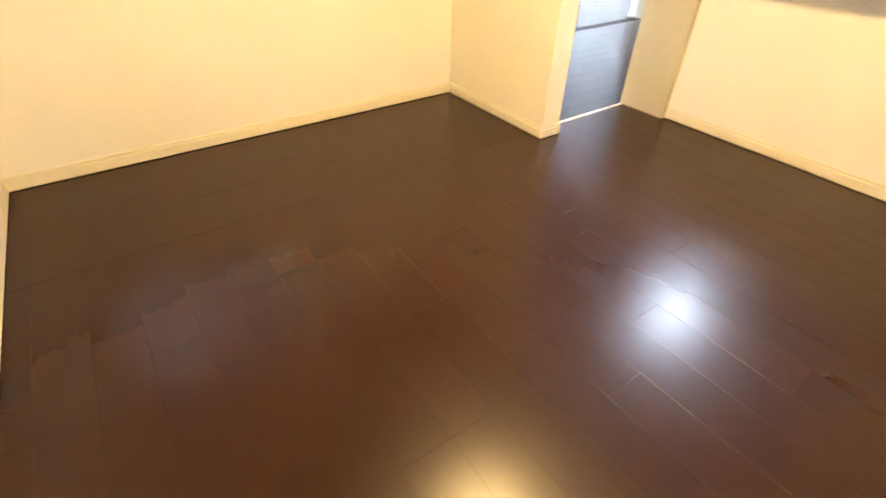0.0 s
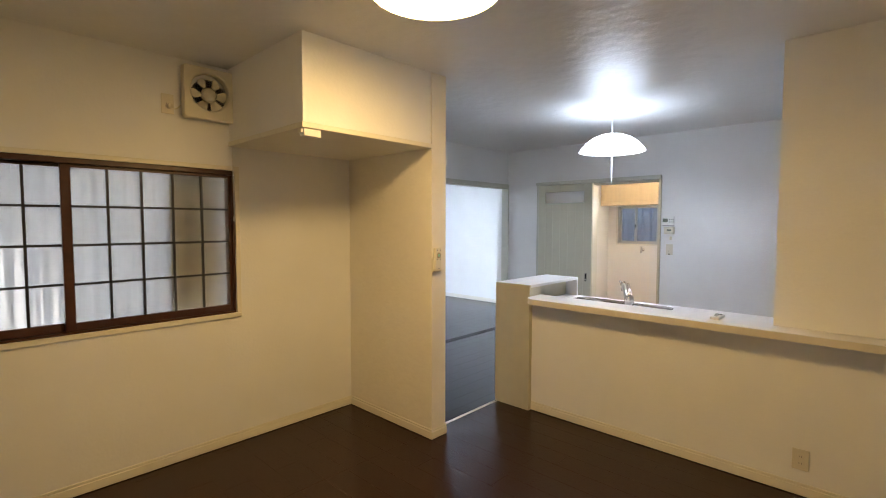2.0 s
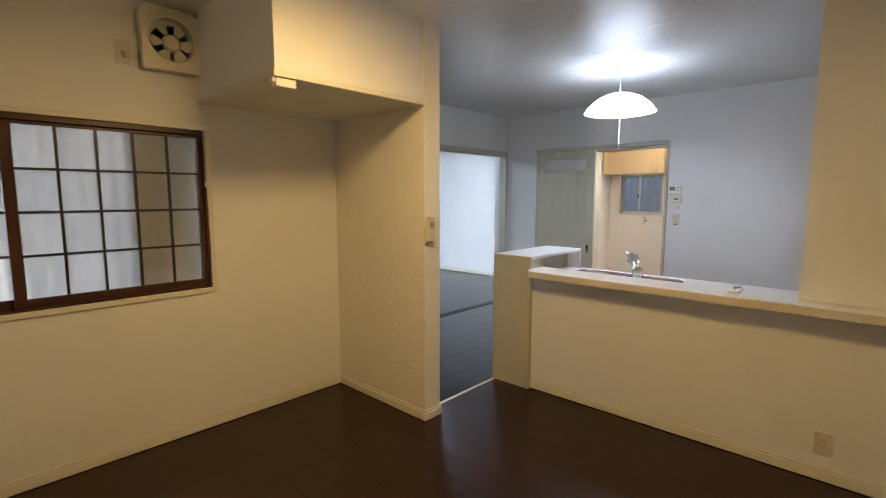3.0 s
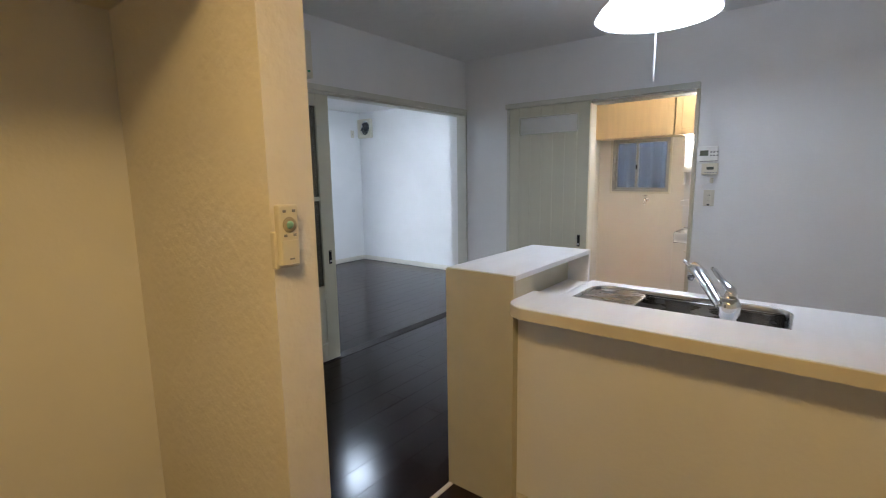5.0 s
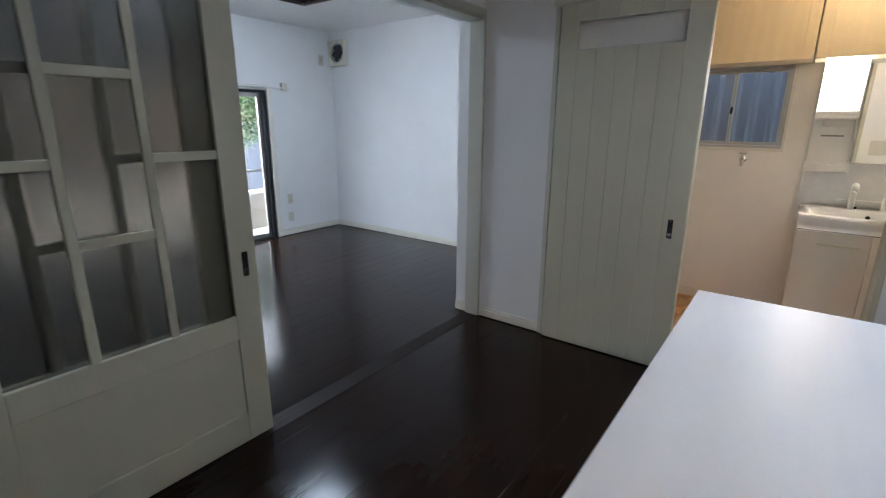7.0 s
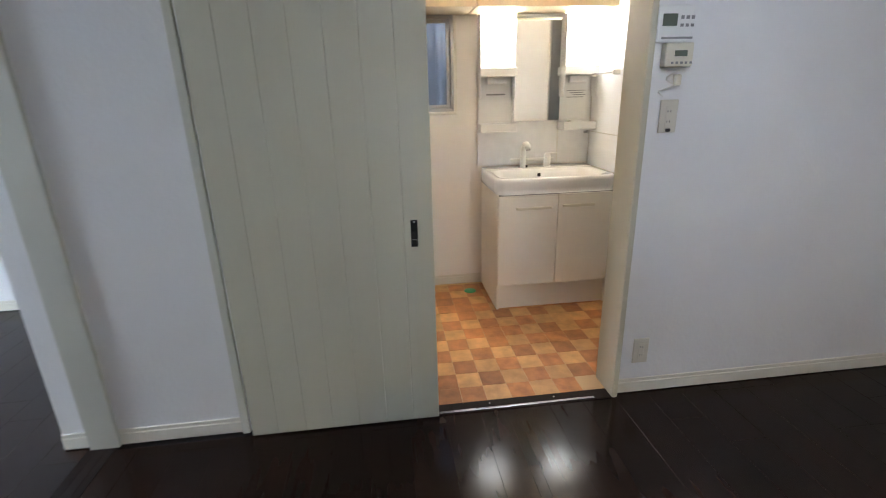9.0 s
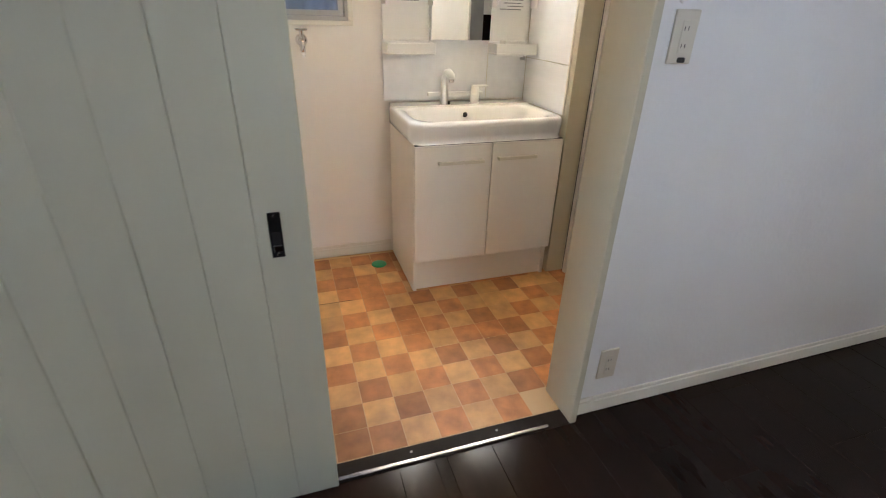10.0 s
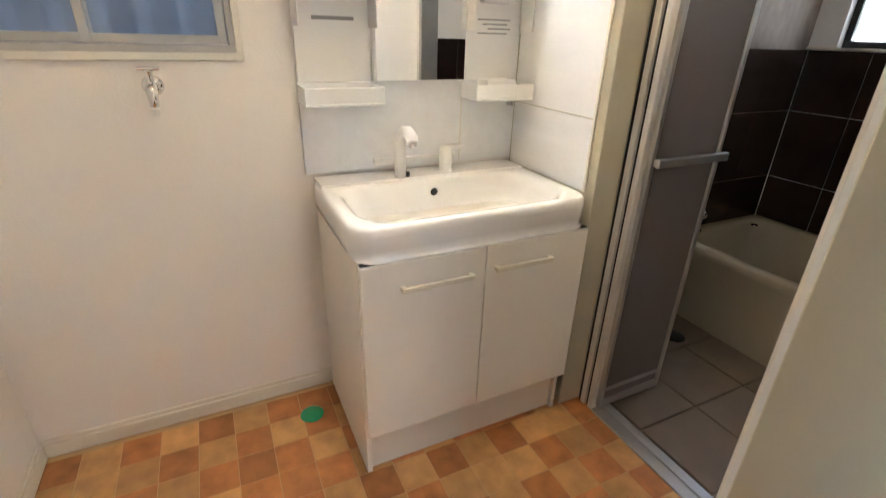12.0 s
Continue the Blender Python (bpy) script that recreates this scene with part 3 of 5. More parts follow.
part("wire", tube([(4.158, 1.79, 0.842), (4.158, 1.26, 0.842)], 0.004, 8), M["chrome"], rack)

# mixer tap
tap = thing("kitchen_faucet", (3.665, 1.39, 0.86), "chrome single-lever kitchen mixer tap", "faucet")
part("base", lathe([(0.0, 0.0), (0.038, 0.0), (0.039, 0.006), (0.033, 0.012), (0.032, 0.075), (0.035, 0.08), (0.035, 0.122), (0.026, 0.142), (0.0, 0.145)], (3.665, 1.39, 0.86), 24), M["chrome"], tap)
part("spout", tube([(3.675, 1.395, 0.93), (3.72, 1.42, 0.955), (3.80, 1.465, 0.99), (3.90, 1.52, 1.03), (3.955, 1.552, 1.04), (3.975, 1.563, 1.034)], [0.019, 0.020, 0.022, 0.025, 0.026, 0.021], 14), M["chrome"], tap)
part("nozzle", tube([(3.967, 1.558, 1.03), (3.985, 1.568, 1.0), (3.99, 1.571, 0.985)], [0.018, 0.017, 0.012], 12), M["chrome"], tap)
part("spray_switch", tube([(3.972, 1.566, 1.035), (3.985, 1.585, 1.05), (3.99, 1.60, 1.062)], [0.008, 0.007, 0.009], 10), M["chrome"], tap)
part("lever", tube([(3.655, 1.385, 1.0), (3.68, 1.39, 1.025), (3.75, 1.425, 1.04), (3.83, 1.462, 1.062), (3.85, 1.472, 1.064)], [0.02, 0.017, 0.011, 0.01, 0.008], 12), M["chrome"], tap, "long chrome lever")

# air-conditioner remote lying on the bar
rc = thing("remote_control", (3.50, 0.77, 0.942), "white remote control lying on the bar", "remote control")
part("body", box((3.43, 0.745, 0.9422), (3.57, 0.80, 0.962), 0.006, 2), M["white_plastic"], rc)
part("screen", box((3.515, 0.752, 0.9621), (3.56, 0.793, 0.9628)), M["lcd"], rc, "small grey screen")
for k in range(3):
    part("button", box((3.45 + 0.02 * k, 0.762, 0.9621), (3.46 + 0.02 * k, 0.784, 0.9635), 0.0005), M["grey"], rc)

# pendant lamp
px, py = PENDANT
pend = thing("pendant_lamp", (px, py, CEIL), "lit white opal glass pendant lamp with a pull cord", "pendant lamp")
part("ceiling_rose", lathe([(0.0, -0.045), (0.02, -0.045), (0.034, -0.03), (0.04, -0.002), (0.04, 0.0)], (px, py, CEIL), 24), M["white_plastic"], pend)
part("flex", tube([(px, py, 2.335), (px, py, CEIL - 0.04)], 0.005, 8), M["seal"], pend)
part("shade", lathe([(0.018, 2.348), (0.03, 2.343), (0.10, 2.332), (0.17, 2.303), (0.225, 2.262), (0.262, 2.222), (0.284, 2.19), (0.287, 2.184), (0.281, 2.186), (0.258, 2.216), (0.22, 2.255), (0.165, 2.296), (0.10, 2.324), (0.02, 2.334)], (px, py, 0), 48), M["shadeglow"], pend, "glowing white glass shade")
part("lamp_holder", lathe([(0.0, 2.27), (0.03, 2.27), (0.035, 2.29), (0.035, 2.33), (0.0, 2.332)], (px, py, 0), 16), M["white_plastic"], pend)
part("ring_tube", tube([(px + 0.14 * math.cos(a), py + 0.14 * math.sin(a), 2.238) for a in [k * math.pi / 18 for k in range(37)]], 0.014, 10), M["bulbglow"], pend, "glowing ring tube")
part("pull_cord", tube([(px + 0.008, py, 2.27), (px + 0.008, py, 1.92), (px + 0.008, py, 1.885)], [0.0022, 0.0022, 0.004], 8), M["seal"], pend)

# wall boxes and plates on the east wall
heater = thing("water_heater_panel", (5.875, 1.83, 1.55), "white water-heater control panel with a small display", "control panel")
part("body", box((5.852, 1.77, 1.495), (5.8748, 1.908, 1.617), 0.006, 2), M["white_plastic"], heater)
part("screen", box((5.8505, 1.835, 1.548), (5.8519, 1.89, 1.588)), M["lcd"], heater, "grey display")
for k in range(3):
    part("button", box((5.8495, 1.770 + 0.02 * k, 1.57), (5.8519, 1.782 + 0.02 * k, 1.582), 0.0005), M["grey"], heater)
    part("button", box((5.8495, 1.770 + 0.02 * k, 1.545), (5.8519, 1.782 + 0.02 * k, 1.555), 0.0005), M["grey"], heater)
part("label_strip", box((5.8505, 1.77, 1.505), (5.8519, 1.89, 1.512)), M["grey"], heater)
inter = thing("timer_box", (5.875, 1.81, 1.44), "small cream wall timer with a curled wire", "wall timer")
part("body", box((5.838, 1.765, 1.41), (5.8748, 1.872, 1.492), 0.005, 2), M["plastic"], inter)
part("screen", box((5.8365, 1.79, 1.446), (5.8379, 1.838, 1.466)), M["lcd"], inter, "grey display")
for k in range(5):
    part("button", box((5.8365, 1.768 + 0.018 * k, 1.42), (5.8379, 1.778 + 0.018 * k, 1.428), 0.0005), M["grey"], inter)
part("wire", tube([(5.862 + 0.007 * math.sin(k * 1.3), 1.815 + 0.006 * k * 0.5 - 0.02 * math.cos(k * 0.8), 1.40 - 0.0065 * k) for k in range(15)], 0.0025, 6), M["seal"], inter, "curled white wire")
part("plug", box((5.850, 1.79, 1.345), (5.8748, 1.812, 1.385), 0.004), M["plastic"], inter)
sw = outlet_plate("wall_socket", "x", (5.875, 1.815, 1.235), (0.072, 0.122), "cream double wall socket with an earth terminal")
part("earth_terminal", box((5.855, 1.807, 1.178), (5.8679, 1.823, 1.19), 0.002), M["darkhole"], sw)
outlet_plate("wall_socket", "x", (5.875, 1.81, 0.216), (0.072, 0.122), "cream double wall socket near the floor")
outlet_plate("wall_socket", "x", (3.47, 0.327, 0.207), (0.078, 0.118), "cream double wall socket near the floor")

# washroom sliding door
sd = thing("washroom_sliding_door", (5.845, 3.12, 0), "sage-painted boarded sliding door, half open", "sliding door")
edges = [2.736, 2.848, 2.9605, 3.0745, 3.186, 3.297, 3.41, 3.516]
for a, b in zip(edges, edges[1:]):
    bm = bmesh.new()
    if a < 2.84 or b > 3.42:
        add_box(bm, (5.828, a + 0.0004, 0.008), (5.862, b - 0.0004, 2.04), 0.002)
    else:
        add_box(bm, (5.828, a + 0.0004, 0.008), (5.862, b - 0.0004, 1.80), 0.002)
        add_box(bm, (5.828, a + 0.0004, 1.945), (5.862, b - 0.0004, 2.04), 0.002)
    part("door_board", bm, M["sage"], sd)
glazed("door_light", box((5.842, 2.8485, 1.8005), (5.848, 3.4095, 1.9445)), M["frosted"], sd, "narrow frosted glass light")
part("light_bead", boxes([((5.826, 2.84, 1.792), (5.8279, 3.418, 1.80)), ((5.826, 2.84, 1.945), (5.8279, 3.418, 1.953)), ((5.826, 2.84, 1.8001), (5.8279, 2.8485, 1.9449)), ((5.826, 3.4095, 1.8001), (5.8279, 3.418, 1.9449))]), M["frame"], sd)
recessed_pull(sd, (5.828, 2.808, 0.842), "x-")

# glazed sliding doors to the bright room


def reeded_pane(x0, x1, y, z0, z1):
    """A pane with fine upright ribs on its front and a flat back."""
    bm = bmesh.new()
    ribs = round((x1 - x0) / 0.0055)
    xs = [x0 + (x1 - x0) * k / (8 * ribs) for k in range(8 * ribs + 1)]
    front = [[bm.verts.new((x, y - 0.0022 - 0.0005 * math.cos(math.pi * k / 4), z)) for z in (z0, z1)] for k, x in enumerate(xs)]
    for a, b in zip(front, front[1:]):
        bm.faces.new((a[0], b[0], b[1], a[1])).smooth = True
    bm.faces.new([bm.verts.new(p) for p in ((x0, y + 0.002, z0), (x0, y + 0.002, z1), (x1, y + 0.002, z1), (x1, y + 0.002, z0))])
    return bm


def glazed_door(x0, y, label):
    """A leaf 0.94 m wide: frame, bars, seven reeded panes and a bottom panel."""
    d = thing("glazed_sliding_door", (x0 + 0.47, y, 0), label, "sliding door", group="glazed sliding doors")
    x1, y0, y1 = x0 + 0.945, y - 0.016, y + 0.016
    c = [x0 + 0.093, x0 + 0.318, x0 + 0.349, x0 + 0.576, x0 + 0.604, x0 + 0.831]
    part("stile", box((x0, y0, 0.01), (c[0], y1, 2.046), 0.0025), M["sage"], d)
    part("stile", box((c[5], y0, 0.01), (x1, y1, 2.046), 0.0025), M["sage"], d)
    part("top_rail", box((c[0] + 0.0003, y0, 1.947), (c[5] - 0.0003, y1, 2.046), 0.0025), M["sage"], d)
    part("middle_rail", box((c[0] + 0.0003, y0, 0.502), (c[5] - 0.0003, y1, 0.608), 0.0025), M["sage"], d)
    part("bottom_rail", box((c[0] + 0.0003, y0, 0.01), (c[5] - 0.0003, y1, 0.15), 0.0025), M["sage"], d)
    part("bottom_panel", box((c[0] + 0.0003, y - 0.006, 0.1503), (c[5] - 0.0003, y + 0.006, 0.5017)), M["sage"], d)
    for a, b in ((c[1], c[2]), (c[3], c[4])):
        part("upright_bar", box((a, y - 0.012, 0.6085), (b, y + 0.012, 1.9465), 0.002), M["sage"], d)
    for k, cuts in enumerate(((1.27,), (1.545, 1.012), (1.275,))):
        a, b = c[2 * k], c[2 * k + 1]
        zs = [0.6085] + sorted(cuts) + [1.9465]
        for z in cuts:
            part("cross_bar", box((a + 0.0003, y - 0.012, z - 0.016), (b - 0.0003, y + 0.012, z + 0.016), 0.002), M["sage"], d)
        for i, (u, w) in enumerate(zip(zs, zs[1:])):
            glazed("pane", reeded_pane(a + 0.0004, b - 0.0004, y, u + (0.0163 if i else 0.0003), w - (0.0163 if i < len(zs) - 2 else 0.0003)), M["reeded"], d)
    return d


leaf = glazed_door(3.195, 4.096, "sage-painted sliding door with seven reeded glass panes")
recessed_pull(leaf, (4.088, 4.08, 0.826), "y-")
leaf2 = glazed_door(3.10, 4.136, "second sage-painted glazed sliding door, parked behind the first")
recessed_pull(leaf2, (3.148, 4.12, 0.826), "y-")

# fuse box over the opening
fuse = thing("fuse_box", (3.75, 4.03, 2.25), "cream plastic fuse box on the wall above the opening", "fuse box")
part("case", box((3.545, 3.975, 2.11), (3.945, 4.0598, 2.42), 0.008, 2), M["plastic"], fuse)
part("cover", box((3.56, 3.969, 2.135), (3.93, 3.9748, 2.405), 0.003), M["plastic"], fuse)
for k in range(6):
    for z in (2.235, 2.305):
        part("breaker", box((3.70 + 0.03 * k, 3.966, z), (3.72 + 0.03 * k, 3.9689, z + 0.028), 0.001), M["white_plastic"], fuse)
        part("breaker_mark", box((3.70 + 0.03 * k, 3.9655, z + 0.034), (3.72 + 0.03 * k, 3.9689, z + 0.040)), M["grey"], fuse)
part("breaker", box((3.60, 3.966, 2.22), (3.65, 3.9689, 2.30), 0.001), M["white_plastic"], fuse)
part("label_mark", box((3.895, 3.9655, 2.145), (3.915, 3.9689, 2.158)), M["green"], fuse, "small green mark")

sp = thing("light_switch", (3.04, 3.31, 1.44), "white wall switch box on the block's corner", "switch")
part("box", box((3.0402, 3.275, 1.365), (3.066, 3.345, 1.515), 0.003), M["white_plastic"], sp)
part("rocker", box((3.0661, 3.29, 1.40), (3.070, 3.33, 1.48), 0.002), M["white_plastic"], sp)

# ---- living room ----
# ceiling lamp
lx, ly = LIVING_LAMP
cl = thing("ceiling_lamp", (lx, ly, CEIL), "round lit ceiling lamp with a warm diffuser", "ceiling lamp")
part("base", lathe([(0.0, -0.02), (0.25, -0.02), (0.255, 0.0)], (lx, ly, CEIL), 40), M["white_plastic"], cl)
part("diffuser", lathe([(0.0, -0.112), (0.10, -0.110), (0.18, -0.104), (0.235, -0.094), (0.266, -0.080), (0.268, -0.074)], (lx, ly, CEIL), 48), M["lampglow"], cl, "glowing round diffuser")
part("rim", lathe([(0.2685, -0.084), (0.279, -0.084), (0.283, -0.078), (0.283, -0.006), (0.274, -0.003), (0.2685, -0.008), (0.2685, -0.084)], (lx, ly, CEIL), 48), M["white_plastic"], cl, "white plastic rim")


def wall_fan(name, axis, place, size, label, hole, reach=0.055, blades="plastic"):
    """A square ventilation fan with a round mouth and six blades. place: centre on the wall; the face looks to -axis."""
    root = thing(name, place, label, "ventilation fan")
    px, py, pz = place
    s = size / 2
    turn = Matrix.Translation(place) @ (Matrix() if axis == "y" else Matrix.Rotation(radians(-90), 4, "Z"))

    def put(nm, bm, m, parent, lab=""):
        bmesh.ops.transform(bm, matrix=turn, verts=bm.verts)
        bmesh.ops.recalc_face_normals(bm, faces=bm.faces)
        return part(nm, bm, m, parent, lab)
    ox, oz = hole[1], hole[2]
    bm = bmesh.new()
    outer = rounded(-s, s, -s, s, 0.02, 11)

    def ring(pts, y):
        return [bm.verts.new((x, y, z)) for x, z in pts]
    circ = lambda rr: [(ox + rr * math.cos(2 * math.pi * k / 48), oz + rr * math.sin(2 * math.pi * k / 48)) for k in range(48)]
    stack = [ring(outer, -0.002), ring(outer, -reach + 0.008), ring([(x * 0.975, z * 0.975) for x, z in outer], -reach), ring(circ(hole[0] + 0.008), -reach), ring(circ(hole[0]), -reach + 0.006), ring(circ(hole[0] * 0.97), -0.012)]
    for a, b in zip(stack, stack[1:]):
        for k in range(48):
            bm.faces.new((a[k], a[(k + 1) % 48], b[(k + 1) % 48], b[k]))
    case = put("case", bm, M["plastic"], root)
    put("back_plate", lathe([(0.0, 0.0), (hole[0] * 0.969, 0.0)], (0, 0, 0), 32, "y"), M["darkhole"], root, "dark opening behind the blades")
    back = root.children[-1]
    back.location = (0, 0, 0)
    for v in back.data.vertices:
        v.co += Vector((ox, -0.012, oz)) if axis == "y" else Vector((-0.012, -ox, oz))
    for k in range(6):
        a0 = k * math.pi / 3
        b = bmesh.new()
        rows = []
        for rr, wdt in ((hole[0] * 0.30, 0.26), (hole[0] * 0.52, 0.31), (hole[0] * 0.74, 0.35), (hole[0] * 0.86, 0.31), (hole[0] * 0.92, 0.18)):
            rows.append([(ox + rr * math.cos(a0 + q * wdt), -0.026 - q * 0.012, oz + rr * math.sin(a0 + q * wdt)) for q in (-1, -0.5, 0, 0.5, 1)])
        front = [[b.verts.new(p) for p in row] for row in rows]
        rear = [[b.verts.new((p[0], p[1] + 0.002, p[2])) for p in row] for row in rows]
        for sheet in (front, rear):
            for u, w in zip(sheet, sheet[1:]):
                for q in range(4):
                    b.faces.new((u[q], u[q + 1], w[q + 1], w[q])).smooth = True
        put("blade", b, M[blades], root)
    hb = lathe([(0.0, 0.03), (hole[0] * 0.28, 0.028), (hole[0] * 0.39, 0.018), (hole[0] * 0.41, 0.0)], (ox, -0.018, oz), 20, "y")
    put("hub", hb, M[blades], root)
    put("maker_mark", box((s * 0.62, -reach - 0.0008, -s * 0.88), (s * 0.92, -reach, -s * 0.83)), M["black"], root)
    return root


wall_fan("ventilation_fan", "y", (1.421, 3.27, 2.342), 0.325, "cream square ventilation fan with six still blades", (0.118, -0.005, 0.012))
fs = outlet_plate("wall_socket", "y", (1.178, 3.27, 2.262), (0.07, 0.12), "cream wall socket beside the fan", sockets=1)
part("plug", lathe([(0.0, 0.03), (0.012, 0.03), (0.015, 0.02), (0.016, 0.0)], (1.185, 3.26, 2.247), 14, "y"), M["plastic"], fs)
part("plug_cord", tube([(1.188, 3.238, 2.24), (1.21, 3.235, 2.23), (1.232, 3.24, 2.245), (1.246, 3.25, 2.262)], 0.004, 8), M["plastic"], fs)
cordt = thing("pull_cord", (1.56, 3.262, 2.17), "thin white pull cord hanging from the fan", "cord")
part("cord", tube([(1.56, 3.255, 2.175), (1.558, 3.246, 1.90), (1.557, 3.24, 1.575)], 0.0018, 6), M["seal"], cordt)
part("toggle", lathe([(0.0, -0.035), (0.007, -0.034), (0.0045, 0.0), (0.0, 0.002)], (1.557, 3.24, 1.577), 10), M["white_plastic"], cordt)
catch = thing("magnet_catch", (1.6, 2.35, 2.0), "small white block under the soffit's corner", "catch")
part("block", box((1.556, 2.322, 2.003), (1.662, 2.365, 2.0445), 0.003), M["white_plastic"], catch)
part("mount", box((1.541, 2.33, 2.02), (1.5555, 2.36, 2.0445), 0.002), M["trim"], catch)

# lamp remote in its wall holder
lr = thing("lamp_remote", (2.575, 2.31, 1.27), "cream lamp remote with a green button in a wall holder", "remote control")
part("holder", box((2.513, 2.290, 1.192), (2.588, 2.3098, 1.292), 0.004, 2), M["plastic"], lr)
part("body", box((2.521, 2.274, 1.20), (2.581, 2.2985, 1.362), 0.006, 3), M["plastic"], lr)
part("dial_ring", lathe([(0.011, 0.001), (0.014, 0.0), (0.020, 0.0), (0.021, -0.003)], (2.552, 2.272, 1.309), 28, "y"), M["plastic_dark"], lr)
part("dial_button", lathe([(0.0, 0.003), (0.008, 0.003), (0.0105, 0.001), (0.0105, -0.002)], (2.552, 2.272, 1.309), 24, "y"), M["mint"], lr, "round pale green button")
for u in (2.562, 2.59):
    for z in (1.332, 1.268):
        part("button", box((u - 0.029, 2.272, z + 0.01), (u - 0.019, 2.2741, z + 0.017), 0.001), M["grey"], lr)
part("sliding_cover", box((2.526, 2.2725, 1.203), (2.576, 2.2742, 1.268), 0.002), M["plastic"], lr)
part("cover_mark", box((2.545, 2.2718, 1.216), (2.561, 2.2724, 1.220)), M["grey"], lr)

# the wide window
wx0, wx1, wz0, wz1 = -0.02, 1.573, 0.915, 1.885
win = thing("window_living", (0.78, 3.30, 0.9), "dark-framed sliding window with small patterned panes", "window", kind="structure")
for nm, lo, hi in (("trim", (wx0 - 0.03, 3.256, wz0 - 0.03), (wx1 + 0.03, 3.2695, wz0)), ("trim", (wx0 - 0.03, 3.256, wz1), (wx1 + 0.03, 3.2695, wz1 + 0.028)),
                   ("trim", (wx1, 3.256, wz0 + 0.0003), (wx1 + 0.03, 3.2695, wz1 - 0.0003)), ("trim", (wx0 - 0.03, 3.256, wz0 + 0.0003), (wx0, 3.2695, wz1 - 0.0003))):
    part(nm, box(lo, hi, 0.003, 2), M["trim"], win)
for lo, hi in (((wx0, 3.27, wz0), (wx1, 3.40, wz0 + 0.012)), ((wx0, 3.27, wz1 - 0.03), (wx1, 3.40, wz1)), ((wx1 - 0.014, 3.27, wz0 + 0.0125), (wx1, 3.40, wz1 - 0.0305)), ((wx0, 3.27, wz0 + 0.0125), (wx0 + 0.014, 3.40, wz1 - 0.0305))):
    part("frame", box(lo, hi, 0.002), M["darkwood"], win)


def sash(x0, x1, y, stile_l, stile_r, columns):
    s = part("sash", boxes([((x0, y, wz0 + 0.013), (x0 + stile_l, y + 0.028, wz1 - 0.031)), ((x1 - stile_r, y, wz0 + 0.013), (x1, y + 0.028, wz1 - 0.031)),
                            ((x0 + stile_l, y + 0.001, wz0 + 0.013), (x1 - stile_r, y + 0.027, 0.972)), ((x0 + stile_l, y + 0.001, 1.836), (x1 - stile_r, y + 0.027, wz1 - 0.031))], 0.002), M["darkwood"], win, "dark stained wooden sash")
    a, b = x0 + stile_l, x1 - stile_r
    xs = [a + (b - a) * k / columns for k in range(columns + 1)]
    zs = [0.972, 1.188, 1.406, 1.622, 1.836]
    for x in xs[1:-1]:
        part("glazing_bar", box((x - 0.0065, y + 0.004, 0.9725), (x + 0.0065, y + 0.022, 1.8355), 0.001), M["black"], s)
    for z in zs[1:-1]:
        part("glazing_bar", box((a + 0.0005, y + 0.0055, z - 0.0065), (b - 0.0005, y + 0.0205, z + 0.0065), 0.001), M["black"], s)
    for u, w in zip(xs, xs[1:]):
        for p, q in zip(zs, zs[1:]):
            glazed("pane", box((u, y + 0.0115, p), (w, y + 0.0145, q)), M["dotted"], s)


sash(0.648, 1.558, 3.288, 0.044, 0.016, 5)
sash(-0.005, 0.70, 3.322, 0.02, 0.042, 4)

# lace curtain behind the panes
m = bpy.data.materials.new("lace_fabric")
m.use_nodes = True
t = m.node_tree
t.nodes.remove(t.nodes["Principled BSDF"])
dif, tra, mix = t.nodes.new("ShaderNodeBsdfDiffuse"), t.nodes.new("ShaderNodeBsdfTranslucent"), t.nodes.new("ShaderNodeMixShader")
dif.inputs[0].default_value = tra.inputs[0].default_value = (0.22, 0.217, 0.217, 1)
mix.inputs[0].default_value = 0.6
t.links.new(dif.outputs[0], mix.inputs[1])
t.links.new(tra.outputs[0], mix.inputs[2])
t.links.new(mix.outputs[0], t.nodes["Material Output"].inputs[0])
M["lace"] = m
bm = bmesh.new()
n = 220
rows = []
for k in range(n + 1):
    x = -0.45 + 1.67 * k / n
    y = 3.425 + 0.004 * math.sin(k * 0.62) + 0.004 * math.sin(k * 0.23 + 1)
    rows.append((bm.verts.new((x, y, 0.86)), bm.verts.new((x, y * 1.0 + 0.002, 1.92))))
for a, b in zip(rows, rows[1:]):
    bm.faces.new((a[0], b[0], b[1], a[1])).smooth = True
bmesh.ops.solidify(bm, geom=list(bm.faces), thickness=0.001)
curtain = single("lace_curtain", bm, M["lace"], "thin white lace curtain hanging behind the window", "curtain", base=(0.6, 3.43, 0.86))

shutter = thing("shutter_panel", (1.4, 3.5, 0.8), "beige shutter panel standing outside the window", "shutter")
M["shutter"] = mat("beige_shutter", (0.22, 0.205, 0.18), 0.6, vary=0.08, scale=6)
part("panel", box((1.20, 3.475, 0.84), (1.62, 3.49, 1.95), 0.004), M["shutter"], shutter)
part("rail", box((1.225, 3.4905, 0.84), (1.62, 3.50, 0.90), 0.002), M["shutter"], shutter)
part("rail", box((1.225, 3.4905, 1.89), (1.62, 3.50, 1.95), 0.002), M["shutter"], shutter)

